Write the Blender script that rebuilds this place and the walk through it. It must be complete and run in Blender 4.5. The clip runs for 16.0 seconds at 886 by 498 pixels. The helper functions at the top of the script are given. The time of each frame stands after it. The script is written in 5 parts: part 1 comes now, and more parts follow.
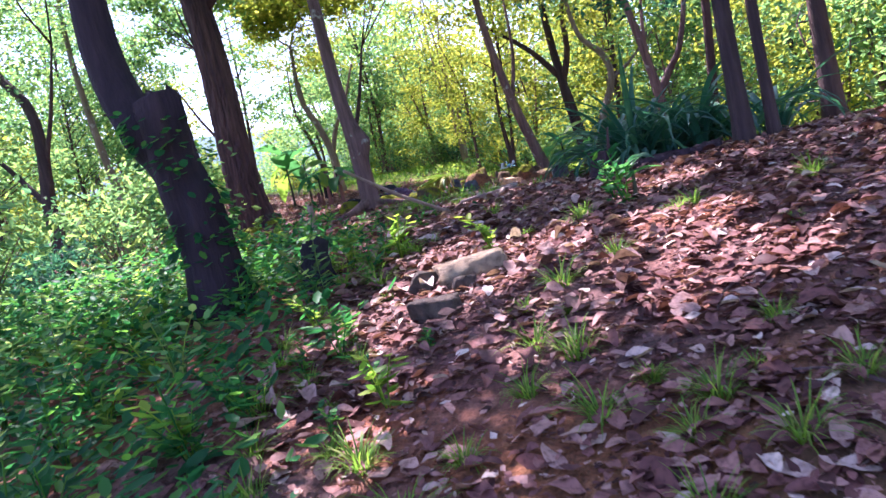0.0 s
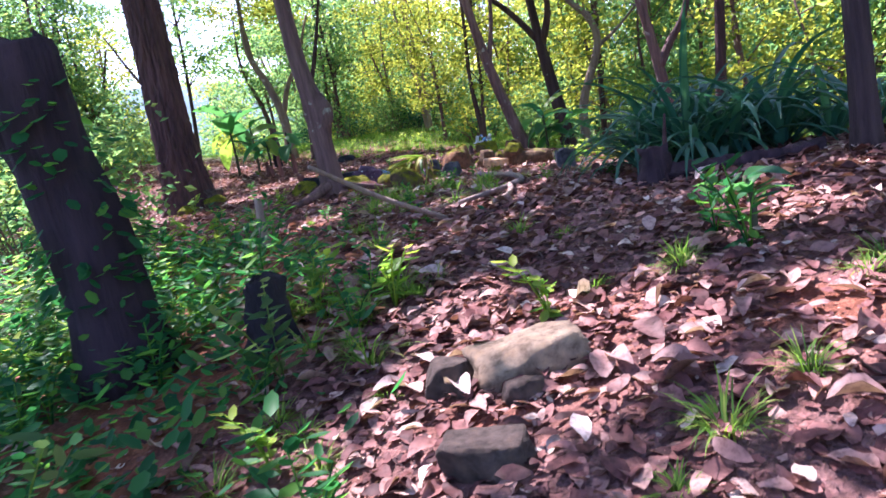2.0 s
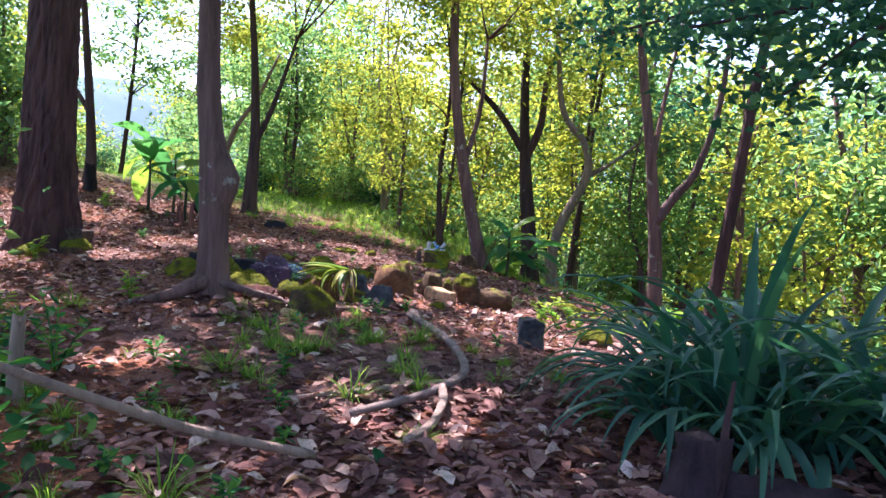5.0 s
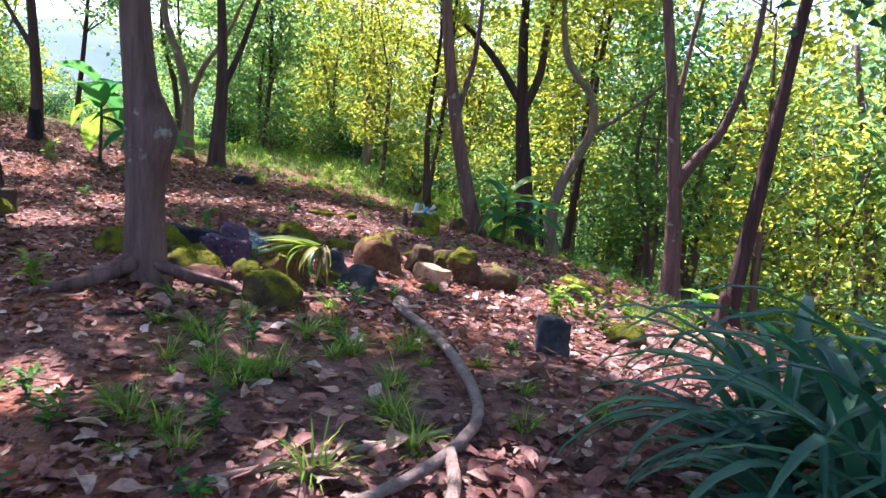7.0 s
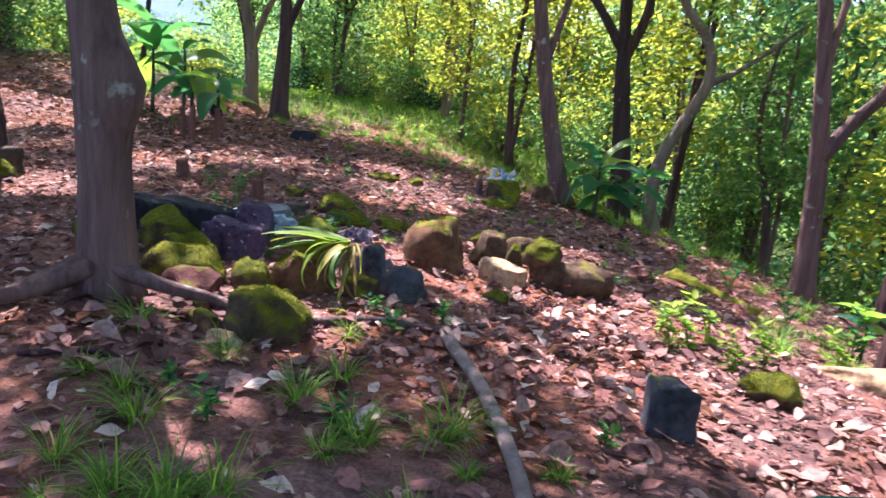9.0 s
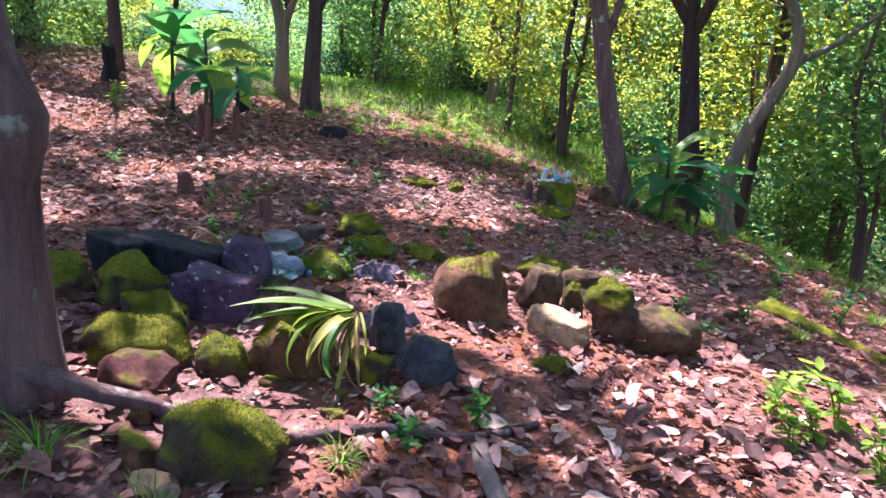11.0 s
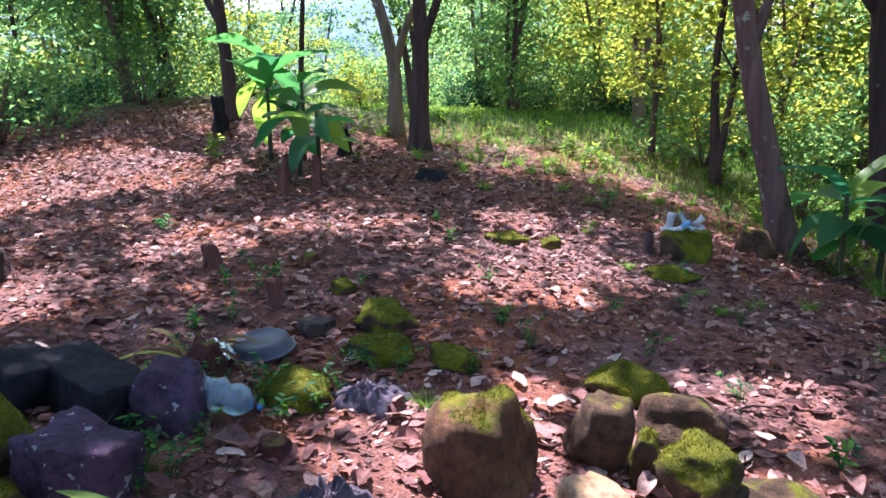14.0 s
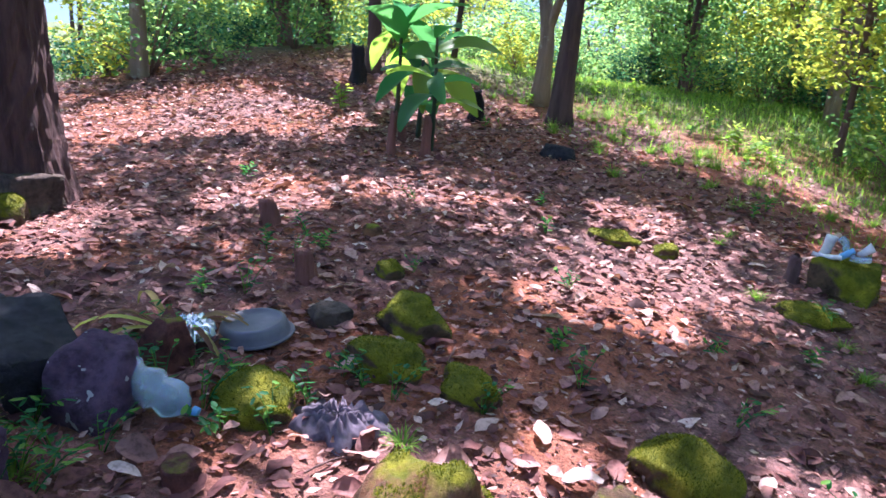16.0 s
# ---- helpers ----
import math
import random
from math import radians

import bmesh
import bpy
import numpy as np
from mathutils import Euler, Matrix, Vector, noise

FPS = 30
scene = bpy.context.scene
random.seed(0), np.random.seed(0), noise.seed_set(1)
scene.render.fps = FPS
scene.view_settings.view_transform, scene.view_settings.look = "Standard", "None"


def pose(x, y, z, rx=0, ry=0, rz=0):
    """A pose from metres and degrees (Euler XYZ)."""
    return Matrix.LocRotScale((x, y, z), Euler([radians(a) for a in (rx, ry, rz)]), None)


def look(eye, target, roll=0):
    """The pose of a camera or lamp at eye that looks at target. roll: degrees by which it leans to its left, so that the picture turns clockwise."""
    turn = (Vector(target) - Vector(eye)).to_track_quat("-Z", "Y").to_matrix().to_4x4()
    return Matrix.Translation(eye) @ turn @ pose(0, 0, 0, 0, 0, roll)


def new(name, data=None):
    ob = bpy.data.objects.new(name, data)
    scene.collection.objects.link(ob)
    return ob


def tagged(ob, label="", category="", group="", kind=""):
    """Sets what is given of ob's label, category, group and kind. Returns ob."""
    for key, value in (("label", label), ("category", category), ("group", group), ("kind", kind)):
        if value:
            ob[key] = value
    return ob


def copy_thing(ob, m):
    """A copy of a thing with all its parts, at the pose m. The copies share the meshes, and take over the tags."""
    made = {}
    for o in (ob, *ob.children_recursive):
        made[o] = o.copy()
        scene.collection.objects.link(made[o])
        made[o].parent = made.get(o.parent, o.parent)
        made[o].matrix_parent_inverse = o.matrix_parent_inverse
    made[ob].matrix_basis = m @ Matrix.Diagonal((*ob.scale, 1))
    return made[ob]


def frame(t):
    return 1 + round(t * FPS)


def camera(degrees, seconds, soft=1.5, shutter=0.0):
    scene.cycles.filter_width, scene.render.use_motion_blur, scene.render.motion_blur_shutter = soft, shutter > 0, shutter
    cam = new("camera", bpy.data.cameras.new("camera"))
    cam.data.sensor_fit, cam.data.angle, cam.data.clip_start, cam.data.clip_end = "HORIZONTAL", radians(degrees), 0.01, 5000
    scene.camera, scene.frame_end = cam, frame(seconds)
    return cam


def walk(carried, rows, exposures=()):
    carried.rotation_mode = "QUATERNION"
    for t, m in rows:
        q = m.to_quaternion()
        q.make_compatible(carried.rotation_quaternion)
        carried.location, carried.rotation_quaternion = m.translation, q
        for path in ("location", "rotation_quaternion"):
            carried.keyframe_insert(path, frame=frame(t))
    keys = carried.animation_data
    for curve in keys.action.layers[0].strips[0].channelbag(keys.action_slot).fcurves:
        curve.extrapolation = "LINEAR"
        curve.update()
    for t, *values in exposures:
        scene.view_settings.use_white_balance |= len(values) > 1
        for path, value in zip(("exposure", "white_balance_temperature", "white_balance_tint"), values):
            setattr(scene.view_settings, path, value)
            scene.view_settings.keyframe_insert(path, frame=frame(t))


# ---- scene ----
cam = camera(63.6, 16.0, shutter=0.2)
PATH = [
    (0, (2.184, -7.347, 1.195), (1.637, -5.436, 0.976), -13.8),
    (0.5, (1.974, -6.884, 1.372), (1.396, -4.989, 1.095), -15.3),
    (1, (1.74, -6.458, 1.37), (1.223, -4.563, 0.993), -12.2),
    (1.5, (1.512, -6.066, 1.533), (1.018, -4.175, 1.111), -12.7),
    (2, (1.409, -5.564, 1.509), (0.981, -3.643, 1.154), -11.9),
    (2.5, (1.345, -5.218, 1.657), (0.954, -3.274, 1.4), -4.1),
    (3, (1.173, -4.742, 1.603), (0.764, -2.792, 1.427), -1.7),
    (3.5, (1.1, -4.298, 1.736), (0.951, -2.329, 1.419), -0.5),
    (4, (1.134, -3.69, 1.856), (0.935, -1.707, 1.679), 3.7),
    (4.2, (1.174, -3.531, 1.909), (0.94, -1.55, 1.763), 2.4),
    (6.3, (1.062, -2.16, 1.919), (0.771, -0.197, 1.67), 6.0),
    (6.5, (1.0, -2.006, 1.908), (0.728, -0.043, 1.643), 5.8),
    (7, (0.86, -1.591, 1.96), (0.659, 0.378, 1.669), 4.3),
    (7.5, (0.88, -1.091, 1.927), (0.7, 0.875, 1.606), 4.7),
    (8, (0.871, -0.728, 1.987), (0.643, 1.23, 1.649), 5.5),
    (8.5, (0.779, -0.297, 2.038), (0.487, 1.644, 1.656), 6.3),
    (9, (0.742, 0.055, 2.06), (0.325, 1.958, 1.609), 5.2),
    (9.2, (0.737, 0.222, 2.053), (0.229, 2.097, 1.576), 3.9),
    (11.3, (0.503, 1.414, 2.214), (-0.052, 3.259, 1.676), 3.2),
    (11.5, (0.51, 1.516, 2.209), (-0.079, 3.342, 1.646), 1.9),
    (12, (0.563, 1.913, 2.187), (-0.138, 3.724, 1.707), -1.0),
    (12.5, (0.611, 2.221, 2.205), (-0.062, 4.058, 1.79), -1.5),
    (13, (0.56, 2.54, 2.277), (-0.2, 4.345, 1.869), -0.8),
    (13.5, (0.648, 2.806, 2.247), (-0.217, 4.557, 1.815), -1.0),
    (14, (0.771, 3.097, 2.275), (-0.23, 4.764, 1.806), -1.3),
    (14.5, (0.738, 3.358, 2.265), (-0.31, 4.979, 1.74), -0.4),
    (15, (0.649, 3.613, 2.257), (-0.437, 5.19, 1.679), 0.9),
    (15.5, (0.693, 3.845, 2.185), (-0.491, 5.349, 1.607), 2.3),
    (16, (0.769, 4.188, 2.201), (-0.571, 5.563, 1.641), 3.5),
]
walk(cam, [(t, look(e, g, r)) for t, e, g, r in PATH], exposures=[(0.0, 2.1, 5750, 39), (2.5, 2.1, 5750, 35), (4.0, 1.97, 6000, 29), (7.0, 2.08, 6000, 31), (9.2, 2.18, 6000, 29), (11.5, 2.27, 5700, 31), (12.5, 2.08, 5650, 30), (14.5, 2.15, 5650, 31), (16.0, 2.36, 5600, 32)])

# ---- light ----
SUN = Vector((-0.36, 0.36, 0.86)).normalized()
world = bpy.data.worlds.new("world")
scene.world = world
world.use_nodes = True
WN = world.node_tree
sky = WN.nodes.new("ShaderNodeTexSky")
sky.sky_type, sky.sun_disc = "NISHITA", False
sky.sun_elevation, sky.sun_rotation = math.asin(SUN.z), math.atan2(SUN.x, SUN.y)
WN.links.new(sky.outputs[0], WN.nodes["Background"].inputs[0])
WN.nodes["Background"].inputs[1].default_value = 0.125
sun = new("sun", bpy.data.lights.new("sun", "SUN"))
sun.data.energy, sun.data.angle, sun.data.color = 5.0, radians(0.55), (1.0, 0.93, 0.82)
sun.matrix_world = look(SUN * 40, (0, 0, 0))

# ---- materials ----
MATS = {}


def ramp(nt, fac, stops):
    r = nt.nodes.new("ShaderNodeValToRGB")
    while len(r.color_ramp.elements) < len(stops):
        r.color_ramp.elements.new(0.5)
    for e, (p, c) in zip(r.color_ramp.elements, stops):
        e.position, e.color = p, (*c, 1)
    nt.links.new(fac, r.inputs[0])
    return r.outputs[0]


def noise_fac(nt, scale, detail=5, stretch=(1, 1, 1), rough=0.6, coords="Object"):
    tc, mp, n = nt.nodes.new("ShaderNodeTexCoord"), nt.nodes.new("ShaderNodeMapping"), nt.nodes.new("ShaderNodeTexNoise")
    mp.inputs["Scale"].default_value = stretch
    n.inputs["Scale"].default_value, n.inputs["Detail"].default_value, n.inputs["Roughness"].default_value = scale, detail, rough
    nt.links.new(tc.outputs[coords], mp.inputs[0])
    nt.links.new(mp.outputs[0], n.inputs["Vector"])
    return n.outputs["Fac"]


def mix_col(nt, fac, a, b, mode="MIX"):
    m = nt.nodes.new("ShaderNodeMix")
    m.data_type, m.blend_type = "RGBA", mode
    for sock, v in ((m.inputs[0], fac), (m.inputs[6], a), (m.inputs[7], b)):
        if isinstance(v, bpy.types.NodeSocket):
            nt.links.new(v, sock)
        else:
            sock.default_value = v if isinstance(v, (int, float)) else (*v, 1)
    return m.outputs[2]


def bump(nt, fac, strength, dist, bsdf):
    b = nt.nodes.new("ShaderNodeBump")
    b.inputs["Strength"].default_value, b.inputs["Distance"].default_value = strength, dist
    nt.links.new(fac, b.inputs["Height"])
    nt.links.new(b.outputs[0], bsdf.inputs["Normal"])


def blank(name, rough=0.8):
    m = bpy.data.materials.new(name)
    m.use_nodes = True
    b = m.node_tree.nodes["Principled BSDF"]
    b.inputs["Roughness"].default_value = rough
    b.inputs["Specular IOR Level"].default_value = 0.25
    MATS[name] = m
    return m, m.node_tree, b


def leaf_mat(name, stops, through_share=0.5, rough=0.5, island=True, gloss=0.12, coarse=0.8, fine=0, glow=(2.25, 2.3, 1.4)):
    """Thin leaves: colour varies from leaf to leaf and in drifts over the plant; light passes through them."""
    m, nt, b = blank(name, rough)
    g = nt.nodes.new("ShaderNodeNewGeometry" if island else "ShaderNodeObjectInfo")
    col = ramp(nt, g.outputs["Random Per Island" if island else "Random"], stops)
    drift = noise_fac(nt, coarse, 2, coords="Object")
    col = mix_col(nt, drift, col, mix_col(nt, 1.0, col, (0.72, 0.8, 0.7), "MULTIPLY"))
    if fine:
        col = mix_col(nt, 1.0, col, ramp(nt, noise_fac(nt, fine, 4), [(0.32, (0.5, 0.44, 0.43)), (0.5, (1, 0.97, 0.96)), (0.68, (1.2, 1.15, 1.12))]), "MULTIPLY")
    nt.links.new(col, b.inputs["Base Color"])
    b.inputs["Specular IOR Level"].default_value = gloss
    if through_share:
        tr, mx = nt.nodes.new("ShaderNodeBsdfTranslucent"), nt.nodes.new("ShaderNodeMixShader")
        nt.links.new(mix_col(nt, 1.0, col, glow, "MULTIPLY"), tr.inputs["Color"])
        mx.inputs[0].default_value = through_share
        nt.links.new(b.outputs[0], mx.inputs[1])
        nt.links.new(tr.outputs[0], mx.inputs[2])
        nt.links.new(mx.outputs[0], nt.nodes["Material Output"].inputs[0])
    return m


def bark_mat(name, dark, light, lichen=(0.35, 0.36, 0.33), amount=0.62, scale=7):
    m, nt, b = blank(name, 0.9)
    f = noise_fac(nt, scale, 8, (1, 1, 0.1), 0.72)
    col = ramp(nt, f, [(0.3, dark), (0.7, light)])
    spot = ramp(nt, noise_fac(nt, 5, 4), [(amount, (0, 0, 0)), (amount + 0.08, (1, 1, 1))])
    col = mix_col(nt, spot, col, lichen)
    info = nt.nodes.new("ShaderNodeObjectInfo")
    tone = ramp(nt, info.outputs["Random"], [(0, (0.75, 0.75, 0.78)), (1, (1.2, 1.12, 1.0))])
    nt.links.new(mix_col(nt, 1.0, col, tone, "MULTIPLY"), b.inputs["Base Color"])
    bump(nt, f, 1.0, 0.07, b)
    return m


def rock_mat(name, dark, light, moss=0.5, moss_cols=((0.06, 0.085, 0.006), (0.29, 0.28, 0.012)), lichen=0.0):
    """Stone with moss that sits on the faces that look up. moss: 0 none, 1 nearly all."""
    m, nt, b = blank(name, 0.88)
    f = noise_fac(nt, 6, 8, rough=0.65)
    col = ramp(nt, f, [(0.3, dark), (0.68, light)])
    col = mix_col(nt, 1.0, col, ramp(nt, noise_fac(nt, 19, 5), [(0.32, (0.5, 0.48, 0.46)), (0.5, (1, 1, 1)), (0.7, (1.35, 1.25, 1.1))]), "MULTIPLY")
    if lichen:
        spot = ramp(nt, noise_fac(nt, 16, 2), [(0.645, (0, 0, 0)), (0.67, (1, 1, 1))])
        col = mix_col(nt, spot, col, (0.45, 0.45, 0.47))
    if moss:
        g, sep, ma = nt.nodes.new("ShaderNodeNewGeometry"), nt.nodes.new("ShaderNodeSeparateXYZ"), nt.nodes.new("ShaderNodeMath")
        nt.links.new(g.outputs["Normal"], sep.inputs[0])
        ma.operation = "MULTIPLY_ADD"
        nt.links.new(sep.outputs[2], ma.inputs[0])
        ma.inputs[1].default_value = 0.45
        nt.links.new(noise_fac(nt, 3.5, 6), ma.inputs[2])
        edge = 1.05 - 0.6 * moss
        where = ramp(nt, ma.outputs[0], [(max(0.02, edge - 0.07), (0, 0, 0)), (min(1, edge + 0.05), (1, 1, 1))])
        mcol = ramp(nt, noise_fac(nt, 9, 6), [(0.3, moss_cols[0]), (0.7, moss_cols[1])])
        col = mix_col(nt, where, col, mcol)
    nt.links.new(col, b.inputs["Base Color"])
    bump(nt, noise_fac(nt, 34, 10, rough=0.78), 1.0, 0.05, b)
    return m


def plain_mat(name, a, c, scale=8, rough=0.7, metal=0.0, rel=0.3):
    m, nt, b = blank(name, rough)
    f = noise_fac(nt, scale, 6)
    nt.links.new(ramp(nt, f, [(0.3, a), (0.7, c)]), b.inputs["Base Color"])
    b.inputs["Metallic"].default_value = metal
    bump(nt, f, rel, 0.01, b)
    return m


def soil_mat():
    m, nt, b = blank("soil", 0.95)
    big, mid, fine = noise_fac(nt, 0.7, 3), noise_fac(nt, 9, 7, rough=0.7), noise_fac(nt, 60, 4)
    earth = ramp(nt, mid, [(0.28, (0.10, 0.034, 0.02)), (0.5, (0.25, 0.085, 0.045)), (0.72, (0.40, 0.17, 0.10))])
    duff = ramp(nt, mid, [(0.3, (0.08, 0.038, 0.034)), (0.7, (0.27, 0.15, 0.14))])
    col = mix_col(nt, ramp(nt, big, [(0.4, (0, 0, 0)), (0.6, (1, 1, 1))]), earth, duff)
    crumbs = ramp(nt, fine, [(0.35, (0.6, 0.6, 0.6)), (0.7, (1.25, 1.2, 1.15))])
    near = mix_col(nt, 1.0, col, crumbs, "MULTIPLY")
    # beyond the clearing the floor is green
    tc, ln = nt.nodes.new("ShaderNodeTexCoord"), nt.nodes.new("ShaderNodeVectorMath")
    ln.operation = "DISTANCE"
    nt.links.new(tc.outputs["Object"], ln.inputs[0])
    ln.inputs[1].default_value = (-3, 4, 0)
    mr = nt.nodes.new("ShaderNodeMapRange")
    mr.inputs[1].default_value, mr.inputs[2].default_value = 9.6, 13.5
    nt.links.new(ln.outputs["Value"], mr.inputs[0])
    green = ramp(nt, mid, [(0.3, (0.03, 0.05, 0.015)), (0.7, (0.10, 0.13, 0.035))])
    nt.links.new(mix_col(nt, mr.outputs[0], near, green), b.inputs["Base Color"])
    bump(nt, mix_col(nt, 0.45, mid, fine), 1.0, 0.05, b)
    return m


soil_mat()
leaf_mat("dry_leaf", [(0.0, (0.045, 0.018, 0.02)), (0.35, (0.15, 0.06, 0.06)), (0.7, (0.27, 0.125, 0.118)), (0.92, (0.40, 0.24, 0.22)), (1.0, (0.58, 0.45, 0.42))], 0.12, 0.6, fine=38)
leaf_mat("dry_leaf_single", [(0.0, (0.10, 0.045, 0.045)), (0.4, (0.24, 0.13, 0.125)), (0.8, (0.36, 0.23, 0.22)), (1.0, (0.56, 0.45, 0.44))], 0.12, 0.55, island=False, fine=38)
leaf_mat("leaf_yellow", [(0.0, (0.115, 0.155, 0.032)), (0.5, (0.205, 0.22, 0.046)), (1.0, (0.31, 0.285, 0.062))], 0.72)
leaf_mat("leaf_green", [(0.0, (0.05, 0.12, 0.068)), (0.6, (0.115, 0.195, 0.082)), (1.0, (0.215, 0.265, 0.085))], 0.72, glow=(2.2, 2.3, 1.65))
# deep teal of foliage in shadow, put into the leaf colour
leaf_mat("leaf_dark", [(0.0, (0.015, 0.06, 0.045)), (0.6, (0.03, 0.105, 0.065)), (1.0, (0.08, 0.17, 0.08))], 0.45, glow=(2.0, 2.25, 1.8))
leaf_mat("grass", [(0.0, (0.06, 0.14, 0.03)), (0.6, (0.13, 0.235, 0.04)), (0.94, (0.22, 0.31, 0.055)), (1.0, (0.34, 0.32, 0.13))], 0.45)
leaf_mat("herb", [(0.0, (0.012, 0.075, 0.036)), (0.6, (0.03, 0.15, 0.05)), (1.0, (0.11, 0.25, 0.045))], 0.5)
leaf_mat("weed_bright", [(0.0, (0.07, 0.16, 0.03)), (0.5, (0.14, 0.24, 0.04)), (1.0, (0.26, 0.33, 0.055))], 0.5)
leaf_mat("strap_leaf", [(0.0, (0.016, 0.08, 0.066)), (0.7, (0.03, 0.115, 0.082)), (1.0, (0.065, 0.18, 0.095))], 0.3, 0.45, island=False, gloss=0.32)
leaf_mat("broad_leaf", [(0.0, (0.018, 0.09, 0.06)), (0.6, (0.05, 0.16, 0.06)), (1.0, (0.18, 0.28, 0.045))], 0.5, 0.4, island=False, gloss=0.12)
leaf_mat("fading_leaf", [(0.0, (0.05, 0.12, 0.03)), (0.5, (0.13, 0.2, 0.035)), (1.0, (0.34, 0.31, 0.08))], 0.3, 0.5, island=False, gloss=0.2)
leaf_mat("straw_leaf", [(0.0, (0.12, 0.06, 0.045)), (0.5, (0.24, 0.16, 0.08)), (1.0, (0.36, 0.38, 0.1))], 0.3, 0.6, island=False)
bark_mat("bark_lean", (0.016, 0.011, 0.02), (0.07, 0.042, 0.055), amount=0.75, scale=9)
bark_mat("bark_dark", (0.03, 0.019, 0.024), (0.125, 0.08, 0.08), amount=0.72, scale=9)
bark_mat("bark_red", (0.022, 0.012, 0.018), (0.13, 0.068, 0.068), amount=0.8, scale=11)
bark_mat("bark_brown", (0.06, 0.034, 0.036), (0.24, 0.15, 0.145), amount=0.63, scale=10)
bark_mat("bark_pale", (0.11, 0.085, 0.07), (0.30, 0.24, 0.20), amount=0.6)
bark_mat("root_wood", (0.2, 0.145, 0.13), (0.44, 0.34, 0.31), amount=0.7, scale=12)
bark_mat("stub_red", (0.09, 0.04, 0.036), (0.25, 0.11, 0.1), amount=0.8, scale=12)
bark_mat("charred", (0.006, 0.006, 0.009), (0.03, 0.026, 0.034), amount=0.85)
leaf_mat("moss", [(0.0, (0.035, 0.05, 0.005)), (0.6, (0.10, 0.115, 0.008)), (1.0, (0.24, 0.22, 0.015))], 0.2, 0.8, gloss=0.1, coarse=9)
rock_mat("rock_moss", (0.05, 0.035, 0.022), (0.17, 0.11, 0.07), 0.66)
rock_mat("rock_brown", (0.08, 0.036, 0.018), (0.25, 0.125, 0.065), 0.36)
rock_mat("rock_purple", (0.045, 0.024, 0.055), (0.17, 0.105, 0.18), 0.0, lichen=1)
rock_mat("rock_grey", (0.035, 0.04, 0.055), (0.15, 0.155, 0.185), 0.12)
rock_mat("rock_black", (0.008, 0.009, 0.014), (0.036, 0.036, 0.05), 0.0)
rock_mat("rock_pale", (0.48, 0.29, 0.16), (0.74, 0.5, 0.31), 0.0)
leaf_mat("stem_green", [(0.0, (0.03, 0.045, 0.03)), (1.0, (0.09, 0.08, 0.05))], 0.0, 0.6, island=False)
rock_mat("rock_tan", (0.22, 0.15, 0.10), (0.50, 0.39, 0.28), 0.0)
rock_mat("rock_umber", (0.05, 0.03, 0.018), (0.19, 0.115, 0.068), 0.1)
rock_mat("rock_dim", (0.05, 0.036, 0.032), (0.16, 0.12, 0.10), 0.0)
rock_mat("rock_red", (0.07, 0.024, 0.024), (0.2, 0.07, 0.06), 0.15)
plain_mat("basin_metal", (0.045, 0.05, 0.068), (0.11, 0.11, 0.14), 5, 0.5, 0.0)
plain_mat("plastic", (0.28, 0.44, 0.6), (0.6, 0.74, 0.86), 9, 0.15).node_tree.nodes["Principled BSDF"].inputs["Transmission Weight"].default_value = 0.7
plain_mat("plastic_blue", (0.05, 0.22, 0.5), (0.2, 0.45, 0.75), 9, 0.35)
plain_mat("cloth_grey", (0.045, 0.036, 0.052), (0.16, 0.13, 0.165), 16, 0.9)
plain_mat("cloth_white", (0.4, 0.4, 0.42), (0.7, 0.7, 0.7), 12, 0.8)
# distance haze is put into the base colour of the hills
plain_mat("hazy_hill", (0.07, 0.125, 0.14), (0.125, 0.19, 0.215), 0.02, 1.0)

# ---- ground shape ----
BASE_X, BASE_Y, SPREAD = range(-12, 13, 4), range(-8, 21, 4), 3.6
MOUNDS = [
    [0.057, 0.274, 0.383, 0.273, 0.403, 1.425, 1.151, 0.487],
    [-0.192, -0.115, -0.29, 0.301, 0.135, -0.149, -0.228, 0.518],
    [-0.197, 0.293, 0.36, 0.504, 0.2, 0.846, 0.495, 0.996],
    [0.076, 0.096, 0.241, 0.175, 0.15, -0.016, -0.231, 0.305],
    [-0.038, 0.108, 0.528, 0.071, 0.538, 0.655, 0.076, -0.267],
    [0.038, 0.508, 0.647, 0.126, 0.241, 0.359, -0.182, -0.339],
    [0.071, 0.154, 0.044, -0.163, -0.258, -0.385, -0.709, -0.417],
]
MOUND_AT = [(a, b, MOUNDS[i][j]) for i, a in enumerate(BASE_X) for j, b in enumerate(BASE_Y)]


def heights(x, y):
    """The lie of the land: a spur that falls away to a valley, with low mounds on it."""
    x, y = np.asarray(x, float), np.asarray(y, float)
    z = -0.5 - 4.0 / (1 + np.exp(-np.clip((x - 5) / 2.5, -50, 50))) / (1 + np.exp(-np.clip((y - 5) / 3.0, -50, 50)))
    for a, b, w in MOUND_AT:
        z = z + w * np.exp(-((x - a) ** 2 + (y - b) ** 2) / (2 * SPREAD * SPREAD))
    z = z + 0.012 * np.sin(3.1 * x + 1.7 * np.sin(2.3 * y)) * np.cos(2.7 * y + 0.6 * x) + 0.008 * np.sin(7.3 * x + 2.0) * np.sin(6.1 * y + 1.0)
    return z


def H(x, y):
    return float(heights(x, y))


# ---- building helpers ----
def mesh_from(name, verts, faces, mat, smooth=True):
    me = bpy.data.meshes.new(name)
    me.from_pydata(np.asarray(verts, float).tolist(), [], [list(map(int, f)) for f in faces])
    me.materials.append(MATS[mat])
    if smooth:
        me.polygons.foreach_set("use_smooth", [True] * len(me.polygons))
    me.update()
    return me


